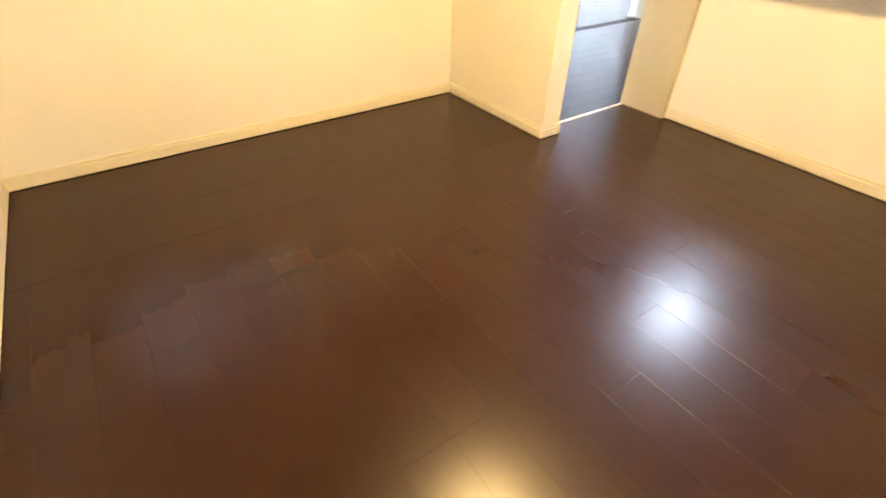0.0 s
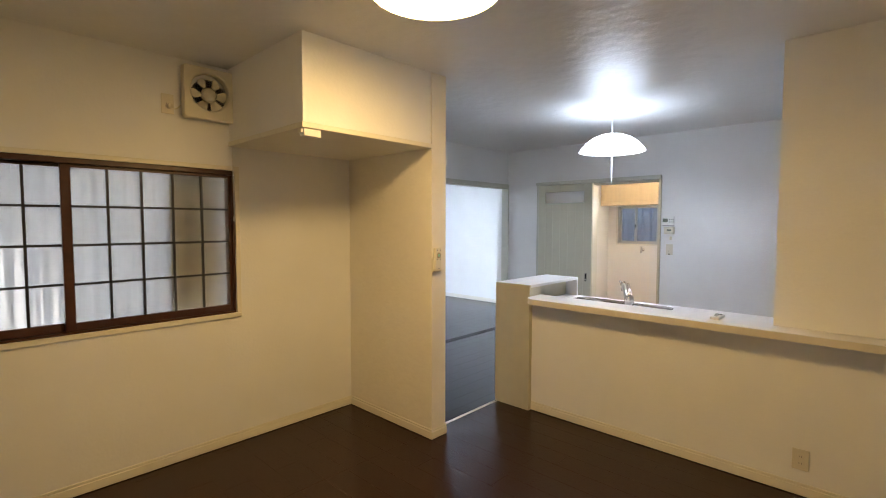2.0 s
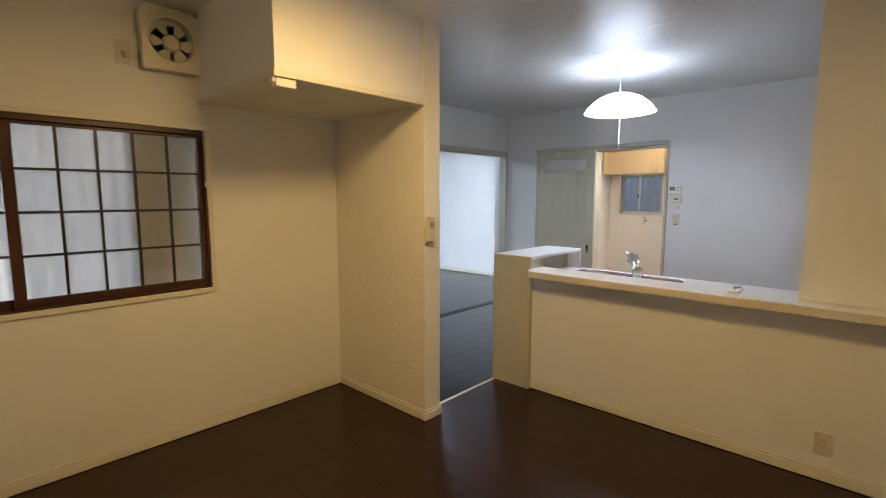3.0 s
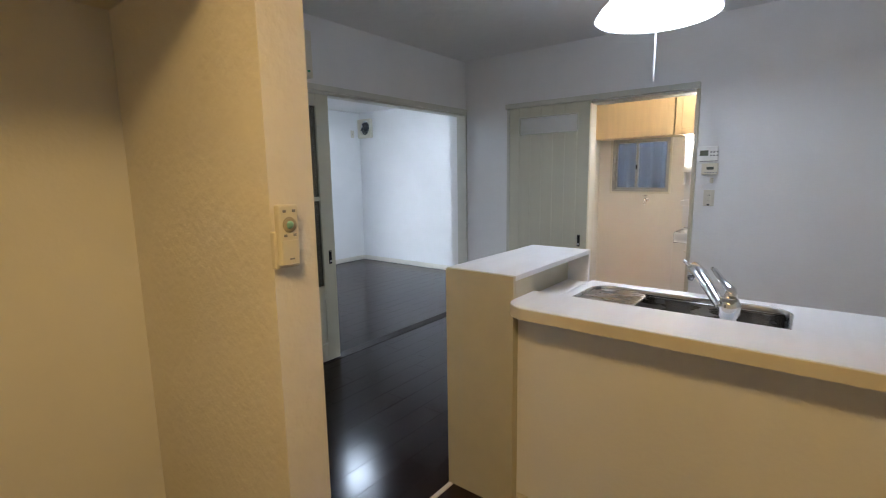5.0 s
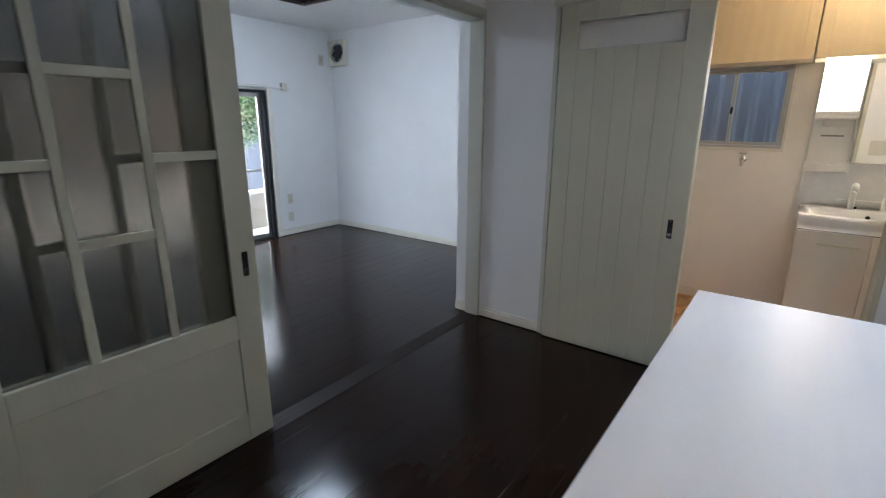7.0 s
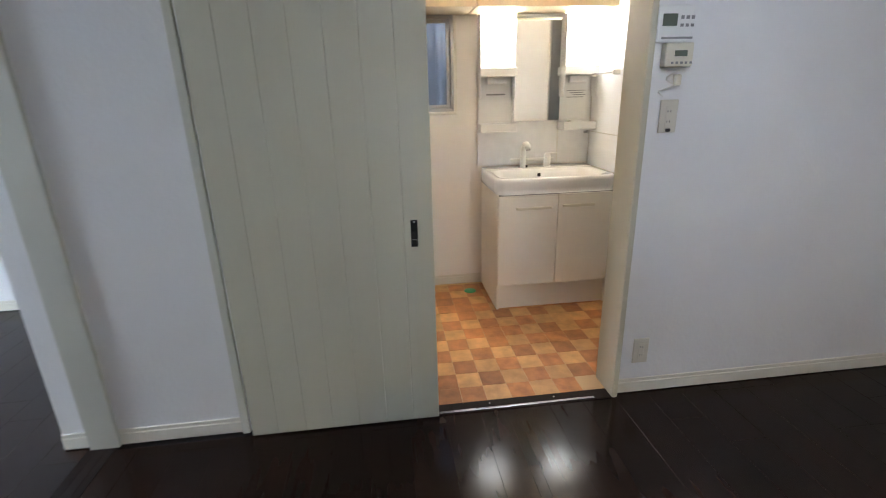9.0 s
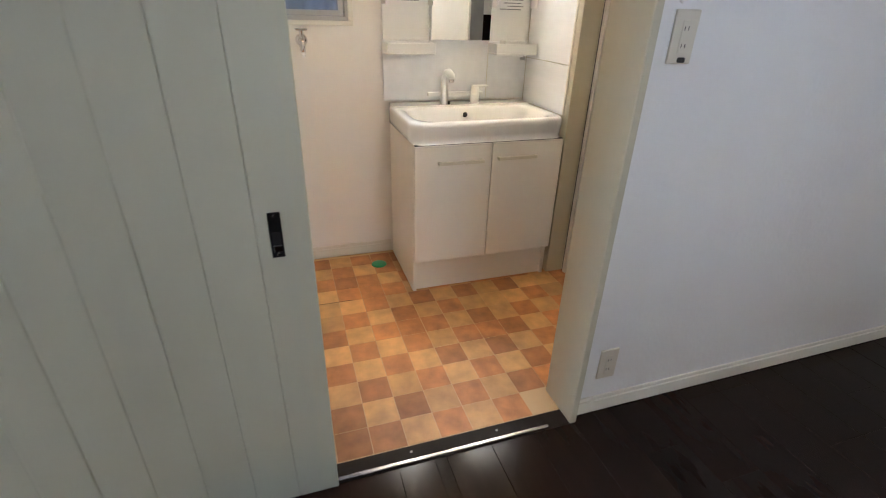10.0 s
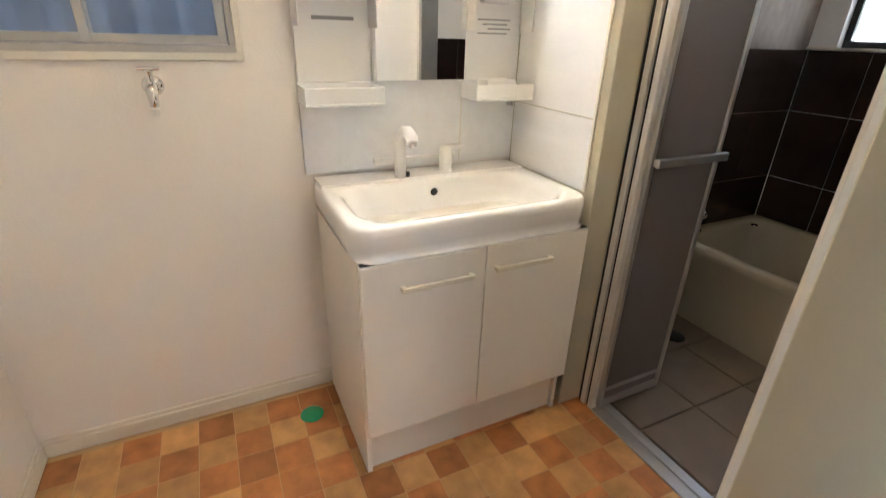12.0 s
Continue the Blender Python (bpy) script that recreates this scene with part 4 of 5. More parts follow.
# ---- washroom ----
M["birch"] = mat("pale_birch_panel", (0.70, 0.56, 0.36), 0.42, vary=0.08, scale=20, stretch=(1, 1, 0.1))
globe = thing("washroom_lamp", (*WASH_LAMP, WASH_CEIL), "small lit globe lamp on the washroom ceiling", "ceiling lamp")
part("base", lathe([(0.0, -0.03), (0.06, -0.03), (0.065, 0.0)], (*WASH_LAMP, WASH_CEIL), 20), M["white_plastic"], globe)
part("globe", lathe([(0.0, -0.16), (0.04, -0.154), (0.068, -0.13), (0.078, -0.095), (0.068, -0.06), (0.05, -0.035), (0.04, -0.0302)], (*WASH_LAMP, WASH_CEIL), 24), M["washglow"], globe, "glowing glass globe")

for k, (y0, y1) in enumerate(((2.334, 3.165), (1.49, 2.328))):
    c = thing("wall_cabinet", (7.15, (y0 + y1) / 2, 1.8), "pale wood wall cabinet with a framed door", "wall cabinet", group="washroom wall cabinets")
    part("body", box((7.02, y0, 1.80), (7.3145, y1, 2.39), 0.002), M["birch"], c)
    dr = part("door", box((7.004, y0 + 0.002, 1.797), (7.0195, y1 - 0.002, 2.385), 0.002), M["birch"], c)
    part("door_frame", boxes([((6.999, y0 + 0.002, 1.797), (7.0039, y0 + 0.062, 2.385)), ((6.999, y1 - 0.062, 1.797), (7.0039, y1 - 0.002, 2.385)),
                              ((6.999, y0 + 0.0622, 1.797), (7.0039, y1 - 0.0622, 1.857)), ((6.999, y0 + 0.0622, 2.325), (7.0039, y1 - 0.0622, 2.385))], 0.0015), M["birch"], dr)

# side block by the bath door
side = thing("vanity_side_wall", (7.07, 1.43, 0), "beige wall end beside the vanity, faced with white panels", "wall panel", kind="structure")
part("core", box((6.83, 1.3815, 0.0), (7.3145, 1.483, 2.02), 0.003), M["jamb"], side)
part("white_panel", box((6.875, 1.4832, 0.845), (7.298, 1.488, 1.068), 0.001), M["laminate"], side)
part("white_panel", box((6.875, 1.4832, 1.071), (7.298, 1.488, 2.0), 0.001), M["laminate"], side)
part("edge_strip", box((6.866, 1.4832, 0.845), (6.8748, 1.491, 2.0), 0.001), M["trim"], side)

van = thing("vanity_unit", (7.05, 1.88, 0), "white washbasin vanity with two doors", "vanity")
vy0, vy1 = 1.507, 2.242
part("side_panel", box((6.832, vy1 - 0.016, 0.0), (7.305, vy1, 0.752), 0.001), M["vanity"], van)
part("side_panel", box((6.832, vy0, 0.0), (7.305, vy0 + 0.016, 0.752), 0.001), M["vanity"], van)
part("body", box((6.824, vy0 + 0.0165, 0.172), (7.30, vy1 - 0.0165, 0.752), 0.001), M["vanity"], van)
part("kick_board", box((6.848, vy0 + 0.0165, 0.0), (6.862, vy1 - 0.0165, 0.17), 0.001), M["vanity"], van)
for (y0, y1), (h0, h1), hz in (((1.8765, 2.243), (1.918, 2.138), 0.672), ((1.508, 1.8735), (1.648, 1.848), 0.678)):
    dr = part("door", box((6.80, y0, 0.176), (6.822, y1, 0.749), 0.003, 2), M["vanity"], van)
    part("handle", boxes([((6.778, h0, hz - 0.008), (6.787, h1, hz + 0.008)), ((6.787, h0, hz - 0.007), (6.7998, h0 + 0.016, hz + 0.007)), ((6.787, h1 - 0.016, hz - 0.007), (6.7998, h1, hz + 0.007))], 0.003, 2), M["plastic"], dr, "cream plastic bar handle")
# solid near-black strip, paints the shade between basin and doors
part("shadow_gap", box((6.808, vy0 + 0.003, 0.7494), (6.8235, vy1 - 0.002, 0.7532)), M["darkhole"], van)


def basin_ring(x0, x1, y0, y1, r, bow, n=7):
    """A rounded outline whose front bows towards the room."""
    pts = rounded(x0, x1, y0, y1, r, n)
    mid, half = (y0 + y1) / 2, (y1 - y0) / 2
    return [(x - bow * max(0.0, 1 - ((y - mid) / half) ** 2) * max(0.0, (x1 - x) / (x1 - x0)), y) for x, y in pts]


Y0, Y1 = 1.496, 2.256
rings = [(basin_ring(x0, x1, Y0 + d, Y1 - d, r, bow), z) for x0, x1, d, r, bow, z in (
    (6.812, 7.304, 0.010, 0.050, 0.044, 0.7535), (6.829, 7.305, 0.002, 0.055, 0.044, 0.762), (6.823, 7.305, 0.0, 0.056, 0.052, 0.785),
    (6.820, 7.305, 0.0, 0.056, 0.056, 0.822), (6.822, 7.305, 0.001, 0.056, 0.056, 0.838), (6.828, 7.304, 0.005, 0.055, 0.056, 0.846),
    (6.838, 7.302, 0.013, 0.054, 0.055, 0.849), (6.853, 7.172, 0.036, 0.080, 0.05, 0.8475), (6.862, 7.165, 0.046, 0.080, 0.034, 0.843),
    (6.870, 7.160, 0.054, 0.080, 0.032, 0.834), (6.880, 7.152, 0.064, 0.080, 0.030, 0.81), (6.895, 7.142, 0.080, 0.078, 0.026, 0.775),
    (6.915, 7.130, 0.105, 0.075, 0.02, 0.742), (6.945, 7.112, 0.150, 0.070, 0.01, 0.722), (6.98, 7.09, 0.240, 0.050, 0.0, 0.714))]
basin = part("basin", loft(rings), M["porcelain"], van, "glossy white washbasin")
part("back_deck", box((7.185, Y0 + 0.010, 0.844), (7.303, Y1 - 0.010, 0.853), 0.004, 3), M["porcelain"], basin)
part("overflow", lathe([(0.0, 0.003), (0.0085, 0.003), (0.012, 0.002), (0.013, 0.0)], (7.134, 1.888, 0.812), 18, "-x"), M["darkhole"], basin, "dark round overflow hole")
part("drain", lathe([(0.0, 0.003), (0.02, 0.003), (0.024, 0.0)], (7.03, 1.88, 0.7152), 20), M["chrome"], basin)

wt2 = thing("basin_faucet", (7.235, 1.98, 0.861), "white basin mixer with a curved spout", "faucet")
part("spout", tube([(7.205, 1.98, 0.853), (7.203, 1.98, 0.95), (7.195, 1.98, 0.985), (7.17, 1.981, 1.008), (7.13, 1.982, 1.014), (7.10, 1.983, 1.003), (7.09, 1.983, 0.988)], [0.019, 0.018, 0.018, 0.018, 0.018, 0.019, 0.018], 14), M["white_plastic"], wt2)
part("aerator", lathe([(0.0, 0.0), (0.012, 0.0), (0.013, 0.012), (0.0, 0.012)], (7.089, 1.983, 0.976), 14), M["chrome"], wt2)
part("mixer_body", lathe([(0.0, 0.078), (0.018, 0.076), (0.022, 0.066), (0.022, 0.0), (0.026, -0.008)], (7.225, 1.805, 0.861), 18), M["white_plastic"], wt2)
part("lever", box((7.21, 1.735, 0.930), (7.24, 1.82, 0.942), 0.005, 2), M["white_plastic"], wt2)
part("link_rail", box((7.262, 1.745, 0.886), (7.278, 2.05, 0.905), 0.004, 2), M["white_plastic"], wt2)
part("black_stop", lathe([(0.0, 0.016), (0.008, 0.015), (0.009, 0.0)], (7.205, 1.955, 0.853), 12), M["black"], wt2, "small black knob")

mir = thing("mirror_cabinet", (7.30, 1.87, 0.862), "white vanity back panel with mirror, trays and lit lamps", "mirror cabinet")
part("back_panel", box((7.298, 1.49, 0.862), (7.3135, 2.27, 1.145), 0.001), M["laminate"], mir)
part("panel_seam", box((7.2968, 1.712, 0.864), (7.2979, 1.716, 1.145)), M["trim"], mir)
part("mirror", box((7.268, 1.722, 1.15), (7.2735, 2.032, 1.775), 0.001), M["mirror"], mir, "clear rectangular mirror")
part("mirror_back", box((7.2737, 1.716, 1.146), (7.3135, 2.038, 1.797), 0.001), M["laminate"], mir)
part("top_strip", box((7.255, 1.716, 1.777), (7.2735, 2.038, 1.797), 0.002), M["white_plastic"], mir)
for y0, y1 in ((2.039, 2.268), (1.492, 1.715)):
    col = part("side_column", box((7.296, y0, 1.146), (7.3135, y1, 1.797), 0.002), M["white_plastic"], mir)
    for u in (y0, y1 - 0.006):
        part("column_side", box((7.22, u, 1.30), (7.2959, u + 0.006, 1.797), 0.002), M["white_plastic"], col)
    part("lamp_cover", box((7.215, y0 + 0.007, 1.69), (7.2955, y1 - 0.007, 1.79), 0.02, 3), M["tubeglow"], col, "lit lamp cover")
    for z, dep in ((1.432, 0.10), (1.088, 0.115)):
        x0 = 7.2955 - dep
        a, b = y0 - 0.004, y1 + 0.004
        if y0 < 1.6:
            a = y0
        part("tray", boxes([((x0, a, z), (7.2955, b, z + 0.008)), ((x0, a, z + 0.008), (x0 + 0.006, b, z + 0.052)), ((x0 + 0.006, a, z + 0.008), (7.2955, a + 0.006, z + 0.052)), ((x0 + 0.006, b - 0.006, z + 0.008), (7.2955, b, z + 0.052))], 0.002), M["white_plastic"], col)
    part("holder_box", box((7.255, y0 + 0.05, 1.385), (7.2955, y1 - 0.05, 1.431), 0.006, 2), M["white_plastic"], col)
    if y0 > 2:
        part("slot", box((7.2945, y0 + 0.05, 1.318), (7.2959, y1 - 0.055, 1.328)), M["grey"], col)
    else:
        for k in range(4):
            part("print_line", box((7.2948, y0 + 0.045 + 0.012 * (k % 2), 1.335 - 0.014 * k), (7.2959, y1 - 0.05 - 0.02 * (k % 3), 1.339 - 0.014 * k)), M["grey"], col)
soap = thing("soap_dish", (7.24, 1.60, 1.097), "small white plastic dish standing in the tray", "soap dish")
part("dish", boxes([((7.215, 1.545, 1.0965), (7.28, 1.66, 1.102)), ((7.215, 1.545, 1.102), (7.22, 1.66, 1.152)), ((7.275, 1.545, 1.102), (7.28, 1.66, 1.152)), ((7.22, 1.545, 1.102), (7.275, 1.55, 1.152)), ((7.22, 1.655, 1.102), (7.275, 1.66, 1.152))], 0.002), M["white_plastic"], soap)
clip = thing("chrome_clip", (7.29, 1.52, 1.07), "small chrome clip on the back panel", "clip")
part("clip", boxes([((7.28, 1.505, 1.055), (7.2978, 1.512, 1.078)), ((7.28, 1.5125, 1.058), (7.284, 1.535, 1.072))], 0.001), M["chrome"], clip)
rail = thing("towel_rail", (7.05, 1.53, 1.43), "thin white towel rail beside the mirror", "towel rail")
part("bar", tube([(6.93, 1.525, 1.435), (7.24, 1.525, 1.432)], 0.006, 10), M["white_plastic"], rail)
for x in (6.93, 7.24):
    part("bracket", box((x - 0.012, 1.4882, 1.42), (x + 0.012, 1.534, 1.45), 0.005, 2), M["white_plastic"], rail)

hose = thing("washer_tap", (7.315, 2.645, 1.14), "chrome washing-machine tap on the wall", "tap")
part("flange", lathe([(0.0, 0.008), (0.014, 0.008), (0.026, 0.003), (0.027, 0.0)], (7.3148, 2.645, 1.142), 20, "-x"), M["chrome"], hose)
part("body", tube([(7.31, 2.645, 1.142), (7.262, 2.645, 1.142), (7.25, 2.645, 1.135), (7.246, 2.645, 1.115), (7.246, 2.645, 1.09)], [0.012, 0.013, 0.014, 0.012, 0.010], 12), M["chrome"], hose)
part("stem", lathe([(0.009, 0.0), (0.009, 0.03), (0.013, 0.034), (0.0, 0.036)], (7.265, 2.645, 1.15), 12), M["chrome"], hose)
part("handle", box((7.258, 2.618, 1.184), (7.272, 2.672, 1.192), 0.003, 2), M["chrome"], hose)
part("nozzle", lathe([(0.0, 0.0), (0.007, 0.0), (0.008, 0.012), (0.011, 0.016), (0.011, 0.022), (0.0, 0.022)], (7.246, 2.645, 1.072), 12), M["white_plastic"], hose)
cap = thing("pipe_cap", (7.162, 2.353, 0), "round green cap over a pipe hole in the floor", "cap")
part("cap", lathe([(0.0, 0.006), (0.034, 0.006), (0.041, 0.003), (0.042, 0.0005)], (7.162, 2.353, 0.0), 28), M["green"], cap)
plate_w = outlet_plate("light_switch", "y", (6.35, 3.178, 1.25), (0.072, 0.12), "cream light switch plate on the wall", sockets=0, toggle=True)

plate_m = outlet_plate("light_switch", "x", (6.0362, 1.788, 1.208), (0.115, 0.12), "beige switch plate on the washroom wall", sockets=0, toggle=True, sign=1)

# small washroom window
M["bluepane"] = wave_glass("washroom_frosted_glass", None, 220, 0.12, (0.93, 0.95, 0.97), 0.1)
ww = thing("window_washroom", (7.33, 2.72, 1.2), "small aluminium sliding window with frosted panes", "window", kind="structure")
for lo, hi in (((7.30, 2.405, 1.205), (7.3148, 3.05, 1.225)), ((7.30, 2.405, 1.80), (7.3148, 3.05, 1.822)), ((7.30, 2.405, 1.2253), (7.3148, 2.425, 1.7997)), ((7.30, 3.03, 1.2253), (7.3148, 3.05, 1.7997))):
    part("trim", box(lo, hi, 0.002), M["trim"], ww)
for lo, hi in (((7.316, 2.425, 1.225), (7.42, 3.03, 1.243)), ((7.316, 2.425, 1.782), (7.42, 3.03, 1.80)), ((7.316, 2.425, 1.2432), (7.42, 2.440, 1.7818)), ((7.316, 3.015, 1.2432), (7.42, 3.03, 1.7818))):
    part("frame", box(lo, hi, 0.001), M["alum"], ww)
for y0, y1, x in ((2.442, 2.785, 7.345), (2.76, 3.013, 7.375)):
    s = part("sash", boxes([((x, y0, 1.245), (x + 0.02, y0 + 0.022, 1.78)), ((x, y1 - 0.022, 1.245), (x + 0.02, y1, 1.78)), ((x, y0 + 0.0222, 1.245), (x + 0.02, y1 - 0.0222, 1.268)), ((x, y0 + 0.0222, 1.758), (x + 0.02, y1 - 0.0222, 1.78))], 0.001), M["alum"], ww)
    glazed("pane", box((x + 0.008, y0 + 0.0223, 1.2682), (x + 0.012, y1 - 0.0223, 1.7578)), M["bluepane"], s)
part("latch", box((7.335, 2.765, 1.47), (7.3449, 2.782, 1.52), 0.002), M["iron"], ww)
scr = thing("corrugated_fence", (8.1, 2.9, -0.4), "pale blue-grey corrugated fence outside the window", "fence")
M["sheet"] = mat("blue_grey_sheet", (0.17, 0.20, 0.24), 0.5, vary=0.08, scale=4)
for k in range(30):
    y = 1.0 + k * 0.14
    part("sheet_rib", slab([(8.10, y), (8.10, y + 0.03), (8.125, y + 0.045), (8.125, y + 0.125), (8.10, y + 0.1399), (8.135, y + 0.1399), (8.135, y)][::-1], -0.45, 2.3), M["sheet"], scr)

# ---- bathroom ----
M["bathglow"] = mat("lit_bath_globe", (0.9, 0.85, 0.75), 0.4, emit=0.45, emit_colour=(1.0, 0.72, 0.40))
bl = thing("bath_lamp", (6.35, 0.85, BATH_CEIL), "small warm globe lamp on the bathroom ceiling", "ceiling lamp")
part("base", lathe([(0.0, -0.03), (0.06, -0.03), (0.065, 0.0)], (6.35, 0.85, BATH_CEIL), 20), M["white_plastic"], bl)
part("globe", lathe([(0.0, -0.16), (0.04, -0.154), (0.068, -0.13), (0.078, -0.095), (0.068, -0.06), (0.05, -0.035), (0.04, -0.0302)], (6.35, 0.85, BATH_CEIL), 24), M["bathglow"], bl, "glowing glass globe")
M["door_grey"] = mat("bath_door_panel", (0.16, 0.14, 0.14), 0.35, vary=0.05, scale=6)
M["tub"] = mat("tub_acrylic", (0.50, 0.43, 0.31), 0.22, vary=0.04, scale=5)
M["walltile"] = mat("dark_brown_tile", (0.032, 0.018, 0.014), 0.2, vary=0.3, scale=9, random_value=0.2, bump=0.1, bscale=40)
bf = thing("bath_door_frame", (6.45, 1.34, 0), "aluminium frame of the bathroom door", "door frame", kind="structure")
part("jamb", boxes([((6.757, 1.285, 0.0), (6.7785, 1.388, 1.965)), ((6.791, 1.285, 0.0), (6.8135, 1.392, 1.965))], 0.003), M["bath_alum"], bf)
# dark strips filling the gaps beside the aluminium bars
part("seal", boxes([((6.7787, 1.29, 0.0), (6.7908, 1.380, 1.965)), ((6.8137, 1.29, 0.0), (6.829, 1.384, 1.965))], 0.001), M["bronze"], bf, "dark strips in the gaps beside the aluminium bars")
part("jamb", box((6.082, 1.285, 0.0), (6.115, 1.388, 1.965), 0.003), M["alum"], bf)
part("head", box((6.082, 1.285, 1.9655), (6.829, 1.388, 1.985), 0.003), M["alum"], bf)
part("sill", boxes([((6.1155, 1.30, -0.03), (6.7565, 1.388, 0.008)), ((6.1155, 1.335, 0.0083), (6.7565, 1.345, 0.016))], 0.002), M["alum"], bf)
fd = thing("folding_bath_door", (6.76, 1.2, 0.01), "brown-grey folding bathroom door, folded open", "folding door")
for k, x in enumerate((6.742, 6.776)):
    lf = part("leaf_frame", boxes([((x, 1.052, 0.012), (x + 0.022, 1.072, 1.95)), ((x, 1.345 - 0.062 * k, 0.012), (x + 0.022, 1.365 - 0.062 * k, 1.95)), ((x, 1.0722, 0.012), (x + 0.022, 1.3448 - 0.062 * k, 0.05)), ((x, 1.0722, 1.91), (x + 0.022, 1.3448 - 0.062 * k, 1.95)), ((x, 1.0722, 0.085), (x + 0.022, 1.3448 - 0.062 * k, 0.10))], 0.003), M["alum"], fd)
    part("leaf_panel", box((x + 0.007, 1.0723, 0.0505), (x + 0.015, 1.3447 - 0.062 * k, 1.9095)), M["door_grey"], lf, "brown-grey plastic panel")
part("handle", box((6.715, 1.05, 0.945), (6.732, 1.36, 0.972), 0.004, 2), M["alum"], fd, "aluminium bar handle")
for y in (1.06, 1.345):
    part("handle_post", box((6.7322, y - 0.01, 0.948), (6.7418, y + 0.01, 0.969), 0.002), M["alum"], fd)


def tub_ring(d, z, r):
    return rounded(6.046 + d, 7.322 - d, -0.292 + d, 0.462 - d, r), z


tubt = thing("bathtub", (6.7, 0.09, -0.04), "beige acrylic bathtub against the dark tiles", "bathtub")
part("shell", loft([tub_ring(0.012, -0.044, 0.03), tub_ring(0.008, 0.30, 0.03), tub_ring(0.0, 0.33, 0.035), tub_ring(0.0, 0.365, 0.035), tub_ring(0.006, 0.374, 0.035), tub_ring(0.06, 0.374, 0.07), tub_ring(0.072, 0.362, 0.07), tub_ring(0.10, 0.1, 0.09), tub_ring(0.14, 0.0, 0.09), tub_ring(0.2, -0.02, 0.06)]), M["tub"], tubt)
part("chain_stay", lathe([(0.0, 0.004), (0.016, 0.004), (0.018, 0.0)], (7.20, -0.10, 0.3745), 16), M["chrome"], tubt)
bt = thing("bath_mixer", (7.33, 0.35, 0.45), "chrome bath mixer tap on the wall", "faucet")
part("body", tube([(7.28, 0.27, 0.46), (7.28, 0.43, 0.46)], 0.022, 14), M["chrome"], bt)
for y in (0.29, 0.41):
    part("inlet", tube([(7.32, y, 0.46), (7.28, y, 0.46)], 0.015, 10), M["chrome"], bt)
part("spout", tube([(7.28, 0.35, 0.45), (7.24, 0.35, 0.43), (7.20, 0.35, 0.40)], [0.014, 0.013, 0.011], 10), M["chrome"], bt)
for y in (0.255, 0.432):
    part("knob", lathe([(0.0, 0.012), (0.026, 0.012), (0.028, 0.006), (0.024, -0.012), (0.0, -0.012)], (7.28, y, 0.46), 14, "y"), M["chrome"], bt)
fd2 = thing("floor_drain", (7.005, 0.635, -0.03), "round dark drain in the bathroom floor", "drain")
part("grate", lathe([(0.0, 0.003), (0.05, 0.003), (0.055, 0.0), (0.055, -0.002)], (7.005, 0.635, -0.03), 24), M["black"], fd2)
bwst = bpy.data.objects["wall_bath_west"]
be, bs = bpy.data.objects["wall_bath_east"], bpy.data.objects["wall_bath_south"]
for z0, z1 in ((-0.04, 0.25), (0.253, 0.607), (0.610, 0.964), (0.967, 1.265)):
    for k in range(6):
        a = -0.296 + 0.283 * k
        part("wall_tile", box((7.322, a, z0), (7.3298, min(a + 0.280, 1.279), z1), 0.0015), M["walltile"], be)
    for k in range(6):
        a = -0.296 + 0.283 * k
        part("wall_tile", box((6.0364, a, z0), (6.044, min(a + 0.280, 1.279), z1), 0.0015), M["walltile"], bwst)
    for k in range(5):
        a = 7.32 - 0.283 * (k + 1)
        part("wall_tile", box((max(a, 6.0445), -0.2998, z0), (a + 0.280, -0.292, z1), 0.0015), M["walltile"], bs)
bw = thing("window_bath", (6.75, -0.36, 1.3), "bright frosted bathroom window", "window", kind="structure")
part("ledge", box((6.301, -0.43, 1.268), (7.33, -0.285, 1.2795), 0.002), M["trim"], bw)
part("frame", boxes([((6.30, -0.38, 1.28), (7.20, -0.34, 1.31)), ((6.30, -0.38, 1.92), (7.20, -0.34, 1.95)), ((6.30, -0.38, 1.3102), (6.33, -0.34, 1.9198)), ((7.17, -0.38, 1.3102), (7.20, -0.34, 1.9198)), ((6.735, -0.38, 1.3102), (6.765, -0.34, 1.9198))], 0.002), M["bronze"], bw)
for x0, x1 in ((6.3302, 6.7348), (6.7652, 7.1698)):
    glazed("pane", box((x0, -0.362, 1.3105), (x1, -0.357, 1.9195)), M["frosted"], bw)

# ---- bright room ----
rl = thing("ceiling_lamp", (*ROOM_LAMP, ROOM_CEIL), "round lit white lamp under the dark coffer", "ceiling lamp")
rx, ry = ROOM_LAMP
part("stem", lathe([(0.06, 0.0), (0.06, 0.13)], (rx, ry, ROOM_CEIL - 0.03), 16), M["white_plastic"], rl)
part("diffuser", lathe([(0.0, -0.10), (0.12, -0.096), (0.20, -0.08), (0.245, -0.055), (0.255, -0.03), (0.24, -0.012), (0.0, -0.008)], (rx, ry, ROOM_CEIL), 40), M["coolglow"], rl, "glowing white diffuser")
M["lacquer"] = mat("dark_lacquered_wood", (0.03, 0.016, 0.012), 0.18, vary=0.4, scale=14, stretch=(0.2, 1, 1), random_value=0.3)
cof = thing("ceiling_coffer", ((HX0 + HX1) / 2, (HY0 + HY1) / 2, ROOM_CEIL), "dark lacquered wooden coffer in the ceiling", "coffer", kind="structure")
